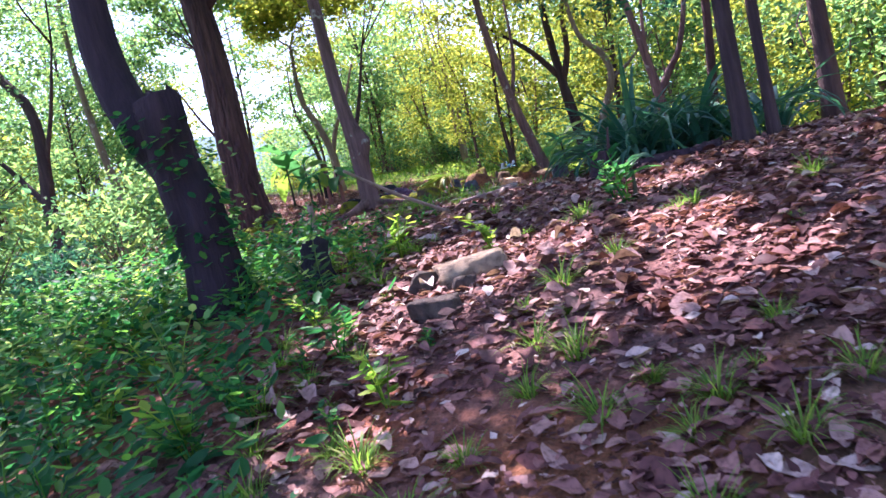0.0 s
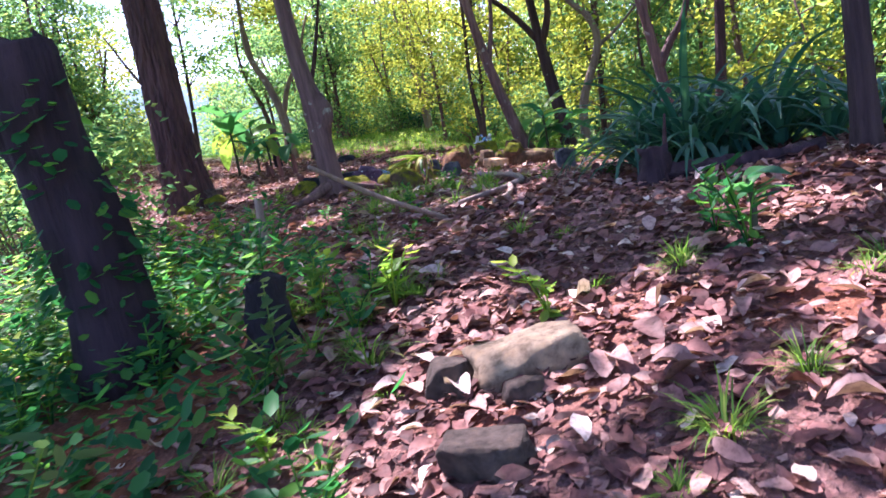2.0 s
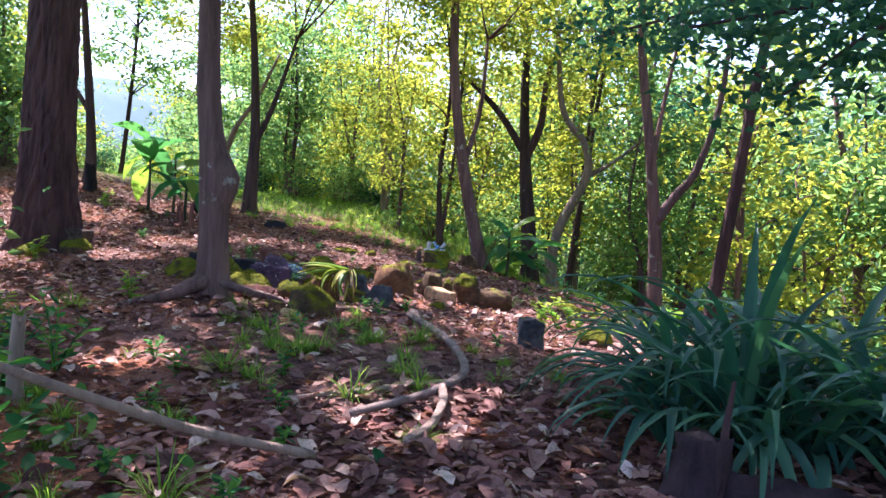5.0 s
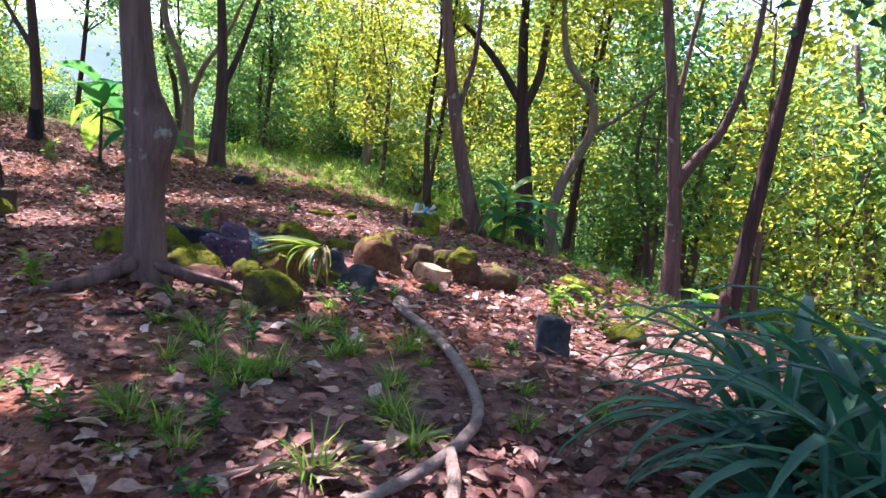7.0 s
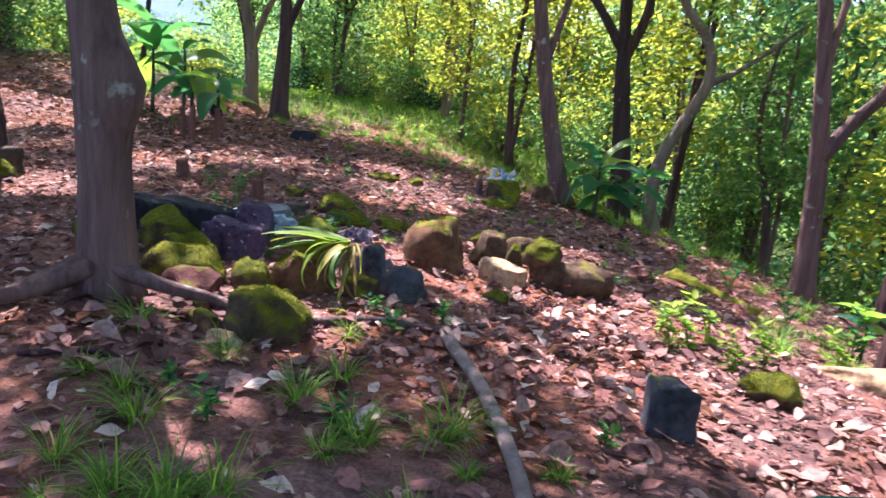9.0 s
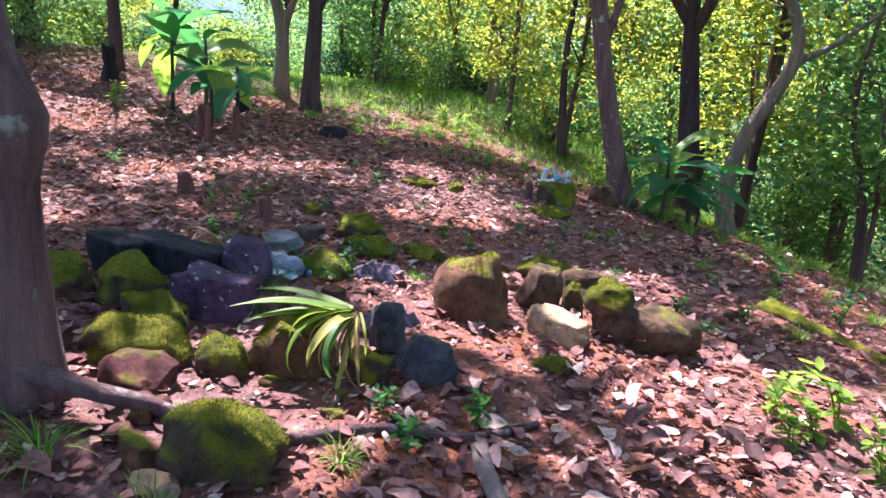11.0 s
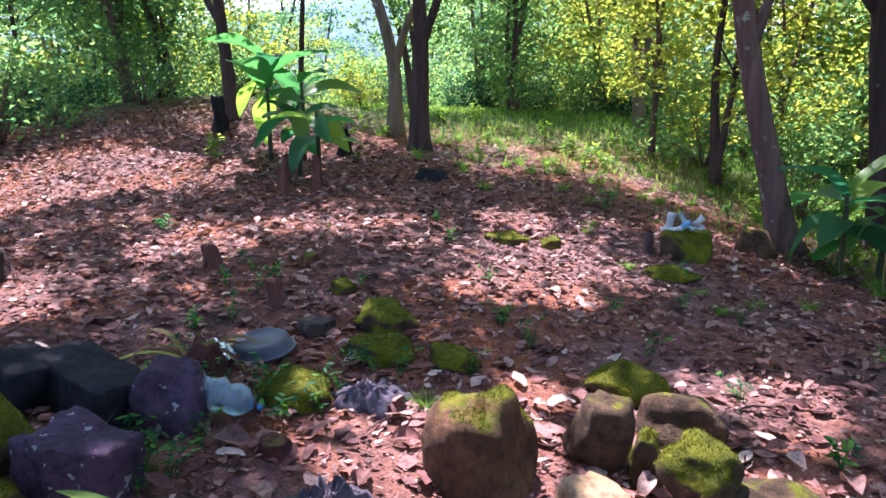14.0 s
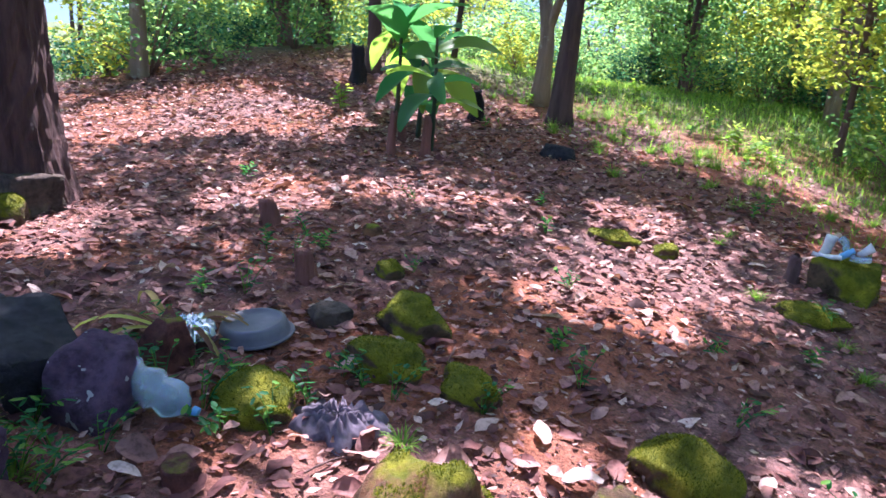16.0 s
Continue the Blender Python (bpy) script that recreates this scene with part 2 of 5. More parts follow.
def part(name, me, parent, label="", m=None):
    ob = new(name, me)
    ob.parent = parent
    if m is not None:
        ob.matrix_basis = m
    return tagged(ob, label)


def thing(name, at, label, category, group="", kind="", m=None):
    ob = new(name)
    ob.empty_display_size = 0.1
    ob.matrix_basis = m if m is not None else Matrix.Translation(at)
    return tagged(ob, label, category, group, kind)


def bend(points, n):
    """A smooth line of n points through the given ones."""
    p = [Vector(q) for q in points]
    p = [2 * p[0] - p[1]] + p + [2 * p[-1] - p[-2]]
    out = []
    for i in range(n):
        u = i / (n - 1) * (len(p) - 3)
        k = min(int(u), len(p) - 4)
        t = u - k
        a, b, c, d = p[k:k + 4]
        out.append(0.5 * (2 * b + (c - a) * t + (2 * a - 5 * b + 4 * c - d) * t * t + (3 * b - a - 3 * c + d) * t ** 3))
    return out


def tube_data(points, r0, r1, seg=10, n=None, rough=0.08, flare=0.0, seed=0, knots=(), furrow=0.0):
    """Verts and faces of a tapering, uneven stem. knots: (share along, bulge, angle) swellings."""
    rng = np.random.default_rng(seed)
    line = bend(points, n or 4 * len(points))
    verts, faces, N = [], [], len(line)
    phase = rng.uniform(0, 6.28, 3)
    for i, p in enumerate(line):
        t = (line[min(i + 1, N - 1)] - line[max(i - 1, 0)]).normalized()
        u = t.cross(Vector((0.13, 1, 0.07))).normalized()
        v = t.cross(u)
        s = i / (N - 1)
        r = r0 + (r1 - r0) * s + r0 * flare * math.exp(-s * N / (1.6 if not furrow else 5))
        for k in range(seg):
            a = 2 * math.pi * k / seg
            w = r * (1 + rough * (math.sin(3 * a + phase[0] + 4 * s) + 0.6 * math.sin(5 * a + phase[1] - 7 * s)) + rough * rng.uniform(-0.5, 0.5))
            if furrow:
                w *= 1 + furrow * (abs(math.sin(8 * a + 0.8 * math.sin(9 * s) + 1.5 * math.sin(31 * s + 3 * a))) - 0.5 + 0.35 * rng.uniform(-1, 1))
            if flare:
                w += r0 * flare * 0.6 * math.exp(-s * N / (1.4 if not furrow else 4.5)) * max(0, math.sin(2.5 * a + phase[2]))
            for ks, kb, ka in knots:
                w += kb * math.exp(-((s - ks) * N / 1.7) ** 2) * max(0, math.cos(a - ka)) ** 2
            verts.append(p + (u * math.cos(a) + v * math.sin(a)) * w)
    for i in range(N - 1):
        for k in range(seg):
            k2 = (k + 1) % seg
            faces.append((i * seg + k, i * seg + k2, (i + 1) * seg + k2, (i + 1) * seg + k))
    faces.append(tuple(range(seg))[::-1])
    faces.append(tuple((N - 1) * seg + k for k in range(seg)))
    return [tuple(v) for v in verts], faces


def joined(pieces):
    verts, faces = [], []
    for v, f in pieces:
        o = len(verts)
        verts += list(v)
        faces += [tuple(i + o for i in q) for q in f]
    return verts, faces


def foliage_data(centres, length, width, rng, up=0.25, fold=0.22):
    """One small folded leaf at each centre."""
    c = np.asarray(centres, float)
    n = len(c)
    a = rng.normal(size=(n, 3))
    a[:, 2] = a[:, 2] * 0.55 - 0.25
    a /= np.linalg.norm(a, axis=1)[:, None]
    q = rng.normal(size=(n, 3)) * (1 - up) + np.array([0, 0, 1.0]) * up * 2
    s = np.cross(a, q)
    s /= np.linalg.norm(s, axis=1)[:, None] + 1e-9
    nn = np.cross(s, a)
    L = length * rng.uniform(0.65, 1.35, n)[:, None]
    W = width * rng.uniform(0.7, 1.3, n)[:, None]
    v = np.stack([c - a * L / 2, c + s * W / 2 + nn * fold * W + a * L * 0.05, c + a * L / 2 - nn * 0.1 * L, c - s * W / 2 + nn * fold * W + a * L * 0.05], 1).reshape(-1, 3)
    k = np.arange(n) * 4
    f = np.concatenate([np.stack([k, k + 1, k + 2], 1), np.stack([k, k + 2, k + 3], 1)])
    return v, f


def blade_leaves(base, heading, rise, length, width, rng, curl=0.5, fold=0.25):
    """Leaves of eight corners: a stalk end, two ribs across and a tip, bent along and folded across."""
    n = len(base)
    h = np.stack([np.cos(heading) * np.cos(rise), np.sin(heading) * np.cos(rise), np.sin(rise)], 1)
    s = np.stack([-np.sin(heading), np.cos(heading), np.zeros(n)], 1)
    s = s + rng.normal(size=(n, 3)) * 0.22
    s -= (s * h).sum(1)[:, None] * h
    s /= np.linalg.norm(s, axis=1)[:, None]
    u = np.cross(h, s)
    L, W, C = np.broadcast_to(length, n)[:, None], np.broadcast_to(width, n)[:, None], np.broadcast_to(curl, n)[:, None]
    F = np.broadcast_to(fold, n)[:, None]

    def at(t, side, wide):
        return base + h * L * t + s * side * W * wide / 2 + u * C * L * (t - t * t) + u * abs(side) * F * W

    rows = [at(0, 0, 0), at(0.28, -1, 0.95), at(0.28, 0, 1), at(0.28, 1, 0.95), at(0.72, -1, 0.85), at(0.72, 0, 1), at(0.72, 1, 0.85), at(1.0, 0, 0)]
    v = np.stack(rows, 1).reshape(-1, 3)
    k = np.arange(n) * 8
    tri = [(0, 2, 1), (0, 3, 2), (4, 5, 7), (5, 6, 7)]
    quad = [(1, 2, 5, 4), (2, 3, 6, 5)]
    f = [tuple(int(a) + i for i in q) for a in k for q in tri + quad]
    return v, f


# ground spots (x, y, radius) kept sunlit by holes cut in the unseen crowns
SUNLIT_SPOTS = [(0.3, 5.5, 0.95), (0.9, -2.65, 0.72), (0.5, -2.0, 0.35), (2.4, -3.5, 0.45), (-0.9, 5.5, 0.6), (-8.3, 8.6, 1.7), (-6.4, 10.6, 0.8), (-2.4, 9.9, 0.45), (-1.5, 8.05, 0.55), (1.6, 5.3, 1.0), (-1.4, 1.3, 0.35), (1.7, 3.9, 1.1), (-0.35, 6.1, 0.6), (0.5, 0.8, 0.6), (-1.15, 3.85, 0.75), (0.5, -4.4, 0.45), (0.3, -3.2, 0.5), (-4.4, 7.3, 0.55), (2.7, 5.5, 0.8), (1.3, 4.7, 0.7), (0.8, 5.1, 0.7), (-4.2, 5.4, 0.5), (2.3, -2.8, 0.4), (2.3, -1.6, 0.4), (0.3, 7.2, 0.45), (1.5, -2.3, 0.35)]


def open_crown(pts, at, rng):
    """Cuts leaves out of a crown so that sun lands on the chosen ground spots."""
    w = pts + np.asarray(at)
    k = (w[:, 2] - 0.8) / SUN.z
    gx, gy = w[:, 0] - SUN.x * k, w[:, 1] - SUN.y * k
    keep = np.ones(len(pts), bool)
    for x, y, r in SUNLIT_SPOTS:
        d = np.hypot(gx - x, gy - y) / r + 0.18 * np.sin(3 * np.arctan2(gy - y, gx - x) + 5 * x)
        keep &= (d > 1) | (rng.uniform(size=len(pts)) < 0.04)
    return pts[keep]


def clumps(rng, centre, radius, count, per, sigma):
    """Leaf places in uneven clumps through an ellipsoid, thinner inside, with gaps between."""
    d = rng.normal(size=(count, 3))
    d /= np.linalg.norm(d, axis=1)[:, None]
    mid = np.asarray(centre) + d * np.asarray(radius) * rng.uniform(0.35, 1.0, count)[:, None] ** 0.6
    if per > 200:  # close, well-bounded clumps with clear gaps between, for the unseen shade crowns
        u = rng.normal(size=(count, per, 3))
        u *= (rng.uniform(size=(count, per)) ** 0.45 * (1 + 0.3 * np.abs(rng.normal(size=(count, per)))) / np.linalg.norm(u, axis=2))[:, :, None]
        return mid, (mid[:, None, :] + u * np.array([2.1, 2.1, 1.0]) * sigma * rng.uniform(0.7, 1.3, count)[:, None, None]).reshape(-1, 3)
    pts = mid[:, None, :] + rng.normal(size=(count, per, 3)) * np.array([sigma, sigma, sigma * 0.6]) * rng.uniform(0.5, 1.4, count)[:, None, None]
    return mid, pts.reshape(-1, 3)


def leafy_tree(name, label, at, trunk, r0, r1, bark, leaf, limbs=(), crown=None, seed=0, seg=12, flare=0.35, knots=(), group="", leaf_size=(0.13, 0.06), twigs=10, furrow=0.0):
    """A tree at the place, with a trunk along the given line, limbs (line, r0, r1) and a crown (centre, radii, clumps, leaves each, spread)."""
    rng = np.random.default_rng(seed)
    ob = thing(name, at, label, "tree", group)
    stem = part("trunk", mesh_from("trunk", *tube_data(trunk, r0, r1, seg, (16 if furrow else 5) * len(trunk), 0.05, flare, seed, knots, furrow), bark, not furrow), ob)
    for i, (line, a, b) in enumerate(limbs):
        v, f = tube_data(line, a, b, 8 if b < 0.1 else 16, None, 0.07, 0, seed + i)
        if b > 0.1:  # a broken limb ends ragged
            v[-16:] = [(x * 0.8 + v[-1][0] * 0.0 + 0.2 * line[-1][0], y * 0.8 + 0.2 * line[-1][1], z + float(rng.uniform(-0.16, 0.05))) for x, y, z in v[-16:]]
        part("limb", mesh_from("limb", v, f, bark), stem)
    if crown:
        mid, pts = clumps(rng, *crown)
        pts = open_crown(pts, at, rng)
        top = Vector(trunk[-1])
        starts = [top] + [Vector(l[0][-1]) for l in limbs]
        tw = []
        for k in range(min(twigs, len(mid))):
            e = Vector(mid[k])
            s = min(starts, key=lambda q: (q - e).length)
            tw.append(tube_data([s, s.lerp(e, 0.5) + Vector(rng.normal(size=3) * 0.12), e], max(0.012, r1 * 0.4), 0.006, 5, 6, 0.05, 0, k))
        if tw:
            tagged(part("twig", mesh_from("twig", *joined(tw), bark), ob), kind="stuff")
        part("crown", mesh_from("crown", *foliage_data(pts, *leaf_size, rng), leaf, False), ob)
    return ob


# ---- ground and distance ----
def build_ground():
    near_x, near_y = np.arange(-14, 10.01, 0.13), np.arange(-12, 19.01, 0.13)
    xs = np.concatenate([-np.geomspace(900, 14.6, 26), near_x, np.geomspace(10.6, 900, 26)])
    ys = np.concatenate([-np.geomspace(900, 12.6, 26), near_y, np.geomspace(19.6, 900, 26)])
    X, Y = np.meshgrid(xs, ys)
    Z = heights(X, Y)
    v = np.stack([X, Y, Z], -1).reshape(-1, 3)
    nx, ny = len(xs), len(ys)
    i = (np.arange(ny - 1)[:, None] * nx + np.arange(nx - 1)[None]).reshape(-1)
    f = np.stack([i, i + 1, i + nx + 1, i + nx], 1)
    return tagged(new("ground", mesh_from("ground", v, f, "soil")), "red-brown earth slope strewn with dry leaves", "ground", kind="structure")


ground = build_ground()


def build_hills():
    n, rows, verts, faces = 160, 5, [], []
    for k in range(n):
        a = 2 * math.pi * k / n
        top = 46 + 16 * math.sin(3 * a + 1.0) + 9 * math.sin(7 * a) + 5 * math.sin(17 * a + 2) + 60 * math.exp(-((a - 1.02) / 0.36) ** 2)
        for r in range(rows):
            d, s = 420 + 45 * r, r / (rows - 1)
            verts.append((d * math.cos(a), d * math.sin(a), -6 + (top + 6) * math.sin(s * math.pi / 2) + 2.5 * math.sin(23 * a + r)))
    for k in range(n):
        for r in range(rows - 1):
            k2 = (k + 1) % n
            faces.append((k * rows + r, k2 * rows + r, k2 * rows + r + 1, k * rows + r + 1))
    tagged(new("backdrop", mesh_from("backdrop", verts, faces, "hazy_hill")), "wooded hills across the valley, blue-green haze in their colour", "hills", kind="structure")


build_hills()


# ---- the trees that stand by the way ----
def rel(at, pts):
    return [tuple(Vector(p) - Vector(at)) for p in pts]


def near_trees():
    # leaning tree with creepers and a broken stub; unseen crown set for shade
    at = (-1.31, -2.1, H(-1.31, -2.1) - 0.05)
    line = rel(at, [at, (-1.31, -2.1, 1.3), (-1.47, -2.08, 1.85), (-1.72, -2.05, 2.3), (-1.84, -2.02, 2.8), (-1.85, -2.0, 3.6), (-2.1, -1.9, 5.2), (-2.0, -1.7, 6.6)])
    t = leafy_tree("tree", "leaning dark tree with creepers and a broken stub", at, line, 0.235, 0.11, "bark_lean", "leaf_green",
                   [(rel(at, [(-1.31, -2.1, 0.5), (-1.35, -2.12, 1.2), (-1.38, -2.14, 1.75), (-1.37, -2.14, 2.05), (-1.36, -2.14, 2.2), (-1.38, -2.13, 2.3)]), 0.2, 0.185)],
                   ((0.5, 0.0, 6.6), (3.0, 2.8, 1.3), 23, 430, 0.42), 11, leaf_size=(0.2, 0.12), knots=((0.34, 0.05, 1.0),))
    rng = np.random.default_rng(5)
    pts, head = [], []
    for k in range(30):
        z0, a0 = rng.uniform(0.05, 1.7), rng.uniform(0, 6.28)
        for q in range(13):
            z, a = z0 + rng.normal() * 0.13, a0 + rng.normal() * 0.35
            x = -0.16 * max(0, z - 0.9)
            pts.append((x + 0.27 * math.cos(a), 0.27 * math.sin(a), z))
            head.append(a + rng.normal() * 0.6)
    m = len(pts)
    L = rng.uniform(0.05, 0.12, m)
    v, f = blade_leaves(np.array(pts), np.array(head), rng.uniform(-0.9, 0.3, m), L, L * rng.uniform(0.5, 0.75, m), rng, -0.4, 0.12)
    tagged(part("creeper", mesh_from("creeper", v, f, "herb"), t, "green creeper leaves on the bark"), kind="stuff")
    # tree added out of view on the bank below; its crown shades the weeds
    at = (-5.9, -1.6, H(-5.9, -1.6) - 0.05)
    leafy_tree("tree", "unseen slim dark tree added to shade the weedy bank", at, rel(at, [at, (-5.9, -1.6, 2.0), (-5.8, -1.5, 4.2), (-5.6, -1.4, 6.6)]), 0.15, 0.07, "bark_dark", "leaf_green", [],
               ((1.0, 0.4, 6.6), (3.2, 3.2, 1.2), 14, 430, 0.42), 15, leaf_size=(0.2, 0.12))
    # great dark tree; its unseen crown is spread to shade rocks and clearing
    at = (-5.25, 5.65, H(-5.25, 5.65) - 0.05)
    leafy_tree("tree", "great dark tree with furrowed reddish bark", at, rel(at, [at, (-5.25, 5.65, 2.4), (-5.2, 5.65, 4.4), (-5.3, 5.7, 6.5), (-5.2, 5.6, 8.5)]), 0.35, 0.2, "bark_red", "leaf_green",
               [(rel(at, [(-5.2, 5.65, 5.2), (-4.0, 6.4, 6.6), (-2.6, 7.4, 7.6)]), 0.13, 0.05), (rel(at, [(-5.2, 5.65, 5.8), (-6.4, 6.2, 7.2), (-7.2, 6.6, 8.0)]), 0.12, 0.05), (rel(at, [(-5.2, 5.65, 5.5), (-4.0, 4.4, 6.9), (-3.0, 3.6, 7.8)]), 0.11, 0.05)],
               ((1.7, 1.2, 7.6), (4.4, 4.2, 1.5), 48, 420, 0.42), 21, 56, 0.4, furrow=0.085, leaf_size=(0.2, 0.12))
    # slim tree by the rocks; its unseen crown is shifted to shade the path
    at = (-1.83, 3.32, H(-1.83, 3.32) - 0.04)
    t = leafy_tree("tree", "slim grey-brown tree with spreading roots by the rocks", at, rel(at, [at, (-1.83, 3.32, 1.4), (-1.86, 3.3, 2.1), (-1.93, 3.3, 2.9), (-1.95, 3.3, 4.6), (-2.1, 3.5, 6.8)]), 0.15, 0.07, "bark_brown", "leaf_green",
                   [(rel(at, [(-1.93, 3.3, 4.3), (-1.2, 3.9, 5.6), (-0.6, 4.4, 6.6)]), 0.06, 0.025)],
                   ((1.1, -0.9, 6.6), (3.1, 2.9, 1.2), 24, 430, 0.42), 31, 16, 0.3, leaf_size=(0.2, 0.12), knots=((0.34, 0.14, 3.2),))
    for k, (pts, a) in enumerate([([(-1.75, 3.25, 0.95), (-1.5, 3.3, 0.88), (-1.22, 3.42, 0.8), (-1.05, 3.4, 0.72)], 0.05), ([(-1.85, 3.2, 0.95), (-2.05, 2.95, 0.85), (-2.4, 2.7, 0.77)], 0.08), ([(-1.8, 3.4, 0.95), (-2.15, 3.8, 0.8), (-2.5, 4.1, 0.74)], 0.07)]):
        part("root", mesh_from("root", *tube_data(rel(at, pts), a, 0.02, 8, 20, 0.14, 0, k), "bark_brown"), t)
    # leaning tree at the edge
    at = (0.1, 11.4, H(0.1, 11.4) - 0.05)
    leafy_tree("tree", "brown tree leaning over the edge of the slope", at, rel(at, [at, (-0.12, 11.4, 1.2), (-0.45, 11.4, 2.6), (-0.72, 11.4, 4.4), (-0.8, 11.5, 6.4)]), 0.155, 0.07, "bark_brown", "leaf_yellow",
               [(rel(at, [(-0.4, 11.4, 2.5), (-0.15, 11.5, 3.6), (-0.1, 11.6, 5.0)]), 0.06, 0.03)],
               ((-0.4, 0.4, 6.3), (2.0, 2.0, 1.6), 60, 70, 0.33), 41)
    # Y tree
    at = (1.06, 14.3, H(1.06, 14.3) - 0.05)
    leafy_tree("tree", "dark straight tree forking into a wide Y", at, rel(at, [at, (0.95, 14.3, 1.0), (0.8, 14.3, 2.2), (0.72, 14.3, 3.0), (0.62, 14.3, 4.6), (0.6, 14.3, 6.6)]), 0.21, 0.07, "bark_dark", "leaf_green",
               [(rel(at, [(0.74, 14.3, 2.9), (0.1, 14.3, 3.8), (-0.5, 14.3, 4.4), (-1.2, 14.3, 5.0)]), 0.1, 0.04), (rel(at, [(0.74, 14.3, 2.8), (1.05, 14.2, 3.6), (1.15, 14.2, 4.8), (1.6, 14.2, 6.0)]), 0.11, 0.04)],
               ((-0.4, 0.2, 6.6), (2.6, 2.2, 1.8), 80, 70, 0.36), 51)
    # dark tree by the grass, forked; unseen crown widened to shade the clearing
    at = (-5.6, 13.0, H(-5.6, 13.0) - 0.05)
    leafy_tree("tree", "dark forked tree standing in the grass", at, rel(at, [at, (-5.55, 13.0, 2.0), (-5.5, 13.0, 2.9), (-5.55, 13.0, 4.4), (-5.7, 13.0, 6.2)]), 0.17, 0.06, "bark_dark", "leaf_yellow",
               [(rel(at, [(-5.52, 13.0, 2.7), (-5.1, 13.0, 3.6), (-4.6, 13.1, 5.2)]), 0.09, 0.03)],
               ((0.8, -0.6, 6.4), (3.4, 3.2, 1.5), 29, 420, 0.42), 61, leaf_size=(0.2, 0.12))
    at = (-6.75, 14.0, H(-6.75, 14.0) - 0.05)
    leafy_tree("tree", "pale twisted tree with a low fork", at, rel(at, [at, (-6.72, 14, 2.4), (-6.95, 14, 3.4), (-7.3, 14, 4.4), (-7.2, 14, 6.0)]), 0.14, 0.05, "bark_pale", "leaf_yellow",
               [(rel(at, [(-6.72, 14, 2.4), (-6.4, 14, 3.2), (-5.9, 14, 3.9), (-5.4, 14.1, 5.0)]), 0.08, 0.03)],
               ((0.0, 0.2, 5.2), (2.2, 2.0, 1.6), 56, 70, 0.33), 71)
    # right side, over the drop
    at = (3.14, 8.9, H(3.14, 8.9) - 0.05)
    leafy_tree("tree", "slender brown tree forking low over the drop", at, rel(at, [at, (3.08, 8.9, 0.9), (3.0, 8.9, 1.7), (2.85, 8.9, 2.8), (2.6, 8.9, 4.4), (2.5, 9.0, 6.2)]), 0.13, 0.05, "bark_brown", "leaf_green",
               [(rel(at, [(3.03, 8.9, 1.6), (3.3, 8.9, 2.05), (3.6, 8.9, 2.5), (3.9, 9.0, 3.6), (4.0, 9.1, 5.2)]), 0.09, 0.03), (rel(at, [(2.9, 8.9, 2.4), (3.0, 8.9, 3.4), (3.2, 8.9, 4.8)]), 0.05, 0.02)],
               ((0.2, 0.4, 6.2), (2.2, 2.0, 1.6), 50, 70, 0.34), 81)
    at = (3.9, 8.5, H(3.9, 8.5) - 0.05)
    leafy_tree("tree", "reddish leaning tree on the steep bank", at, rel(at, [at, (3.92, 8.5, 0.3), (4.1, 8.5, 2.0), (4.3, 8.5, 4.0), (4.6, 8.5, 6.0)]), 0.125, 0.06, "bark_red", "leaf_green", [],
               ((0.8, 0.2, 6.4), (2.0, 2.0, 1.4), 46, 70, 0.34), 91)
    at = (1.6, 12.5, H(1.6, 12.5) - 0.05)
    leafy_tree("tree", "pale crooked tree bending over the slope", at, rel(at, [at, (1.5, 12.5, 0.5), (1.62, 12.5, 1.3), (2.1, 12.5, 2.4), (2.0, 12.5, 3.1), (1.5, 12.5, 3.8), (1.3, 12.6, 5.4)]), 0.13, 0.05, "bark_pale", "leaf_yellow",
               [(rel(at, [(2.1, 12.5, 2.4), (2.6, 12.5, 2.7), (3.4, 12.6, 3.4)]), 0.06, 0.02)], ((0.0, 0.3, 5.6), (1.8, 1.8, 1.4), 44, 70, 0.33), 101)
    # trees on the left; the unseen crown of the first is enlarged for shade
    at = (-9.25, 12.4, H(-9.25, 12.4) - 0.05)
    leafy_tree("tree", "dark upright tree at the edge of the clearing", at, rel(at, [at, (-9.2, 12.4, 2.4), (-9.3, 12.4, 4.0), (-9.5, 12.4, 6.4)]), 0.14, 0.06, "bark_dark", "leaf_green",
               [(rel(at, [(-9.25, 12.4, 3.2), (-9.9, 12.4, 4.2), (-10.5, 12.4, 5.4)]), 0.06, 0.02)], ((0.6, -0.6, 6.4), (3.4, 3.2, 1.5), 16, 340, 0.42), 111, leaf_size=(0.2, 0.12))
    at = (-12.9, 14.0, H(-12.9, 14.0) - 0.05)
    leafy_tree("tree", "dark leaning tree beyond the clearing", at, rel(at, [at, (-12.8, 14, 2.4), (-13.0, 14, 3.3), (-13.3, 14, 4.6), (-13.0, 14, 6.6)]), 0.2, 0.07, "bark_dark", "leaf_green",
               [(rel(at, [(-12.9, 14, 3.0), (-12.2, 14, 4.0), (-11.6, 14, 5.4)]), 0.07, 0.02)], ((0.0, 0.2, 6.2), (2.4, 2.2, 1.6), 60, 70, 0.36), 121)
    at = (-9.9, 5.6, H(-9.9, 5.6) - 0.05)
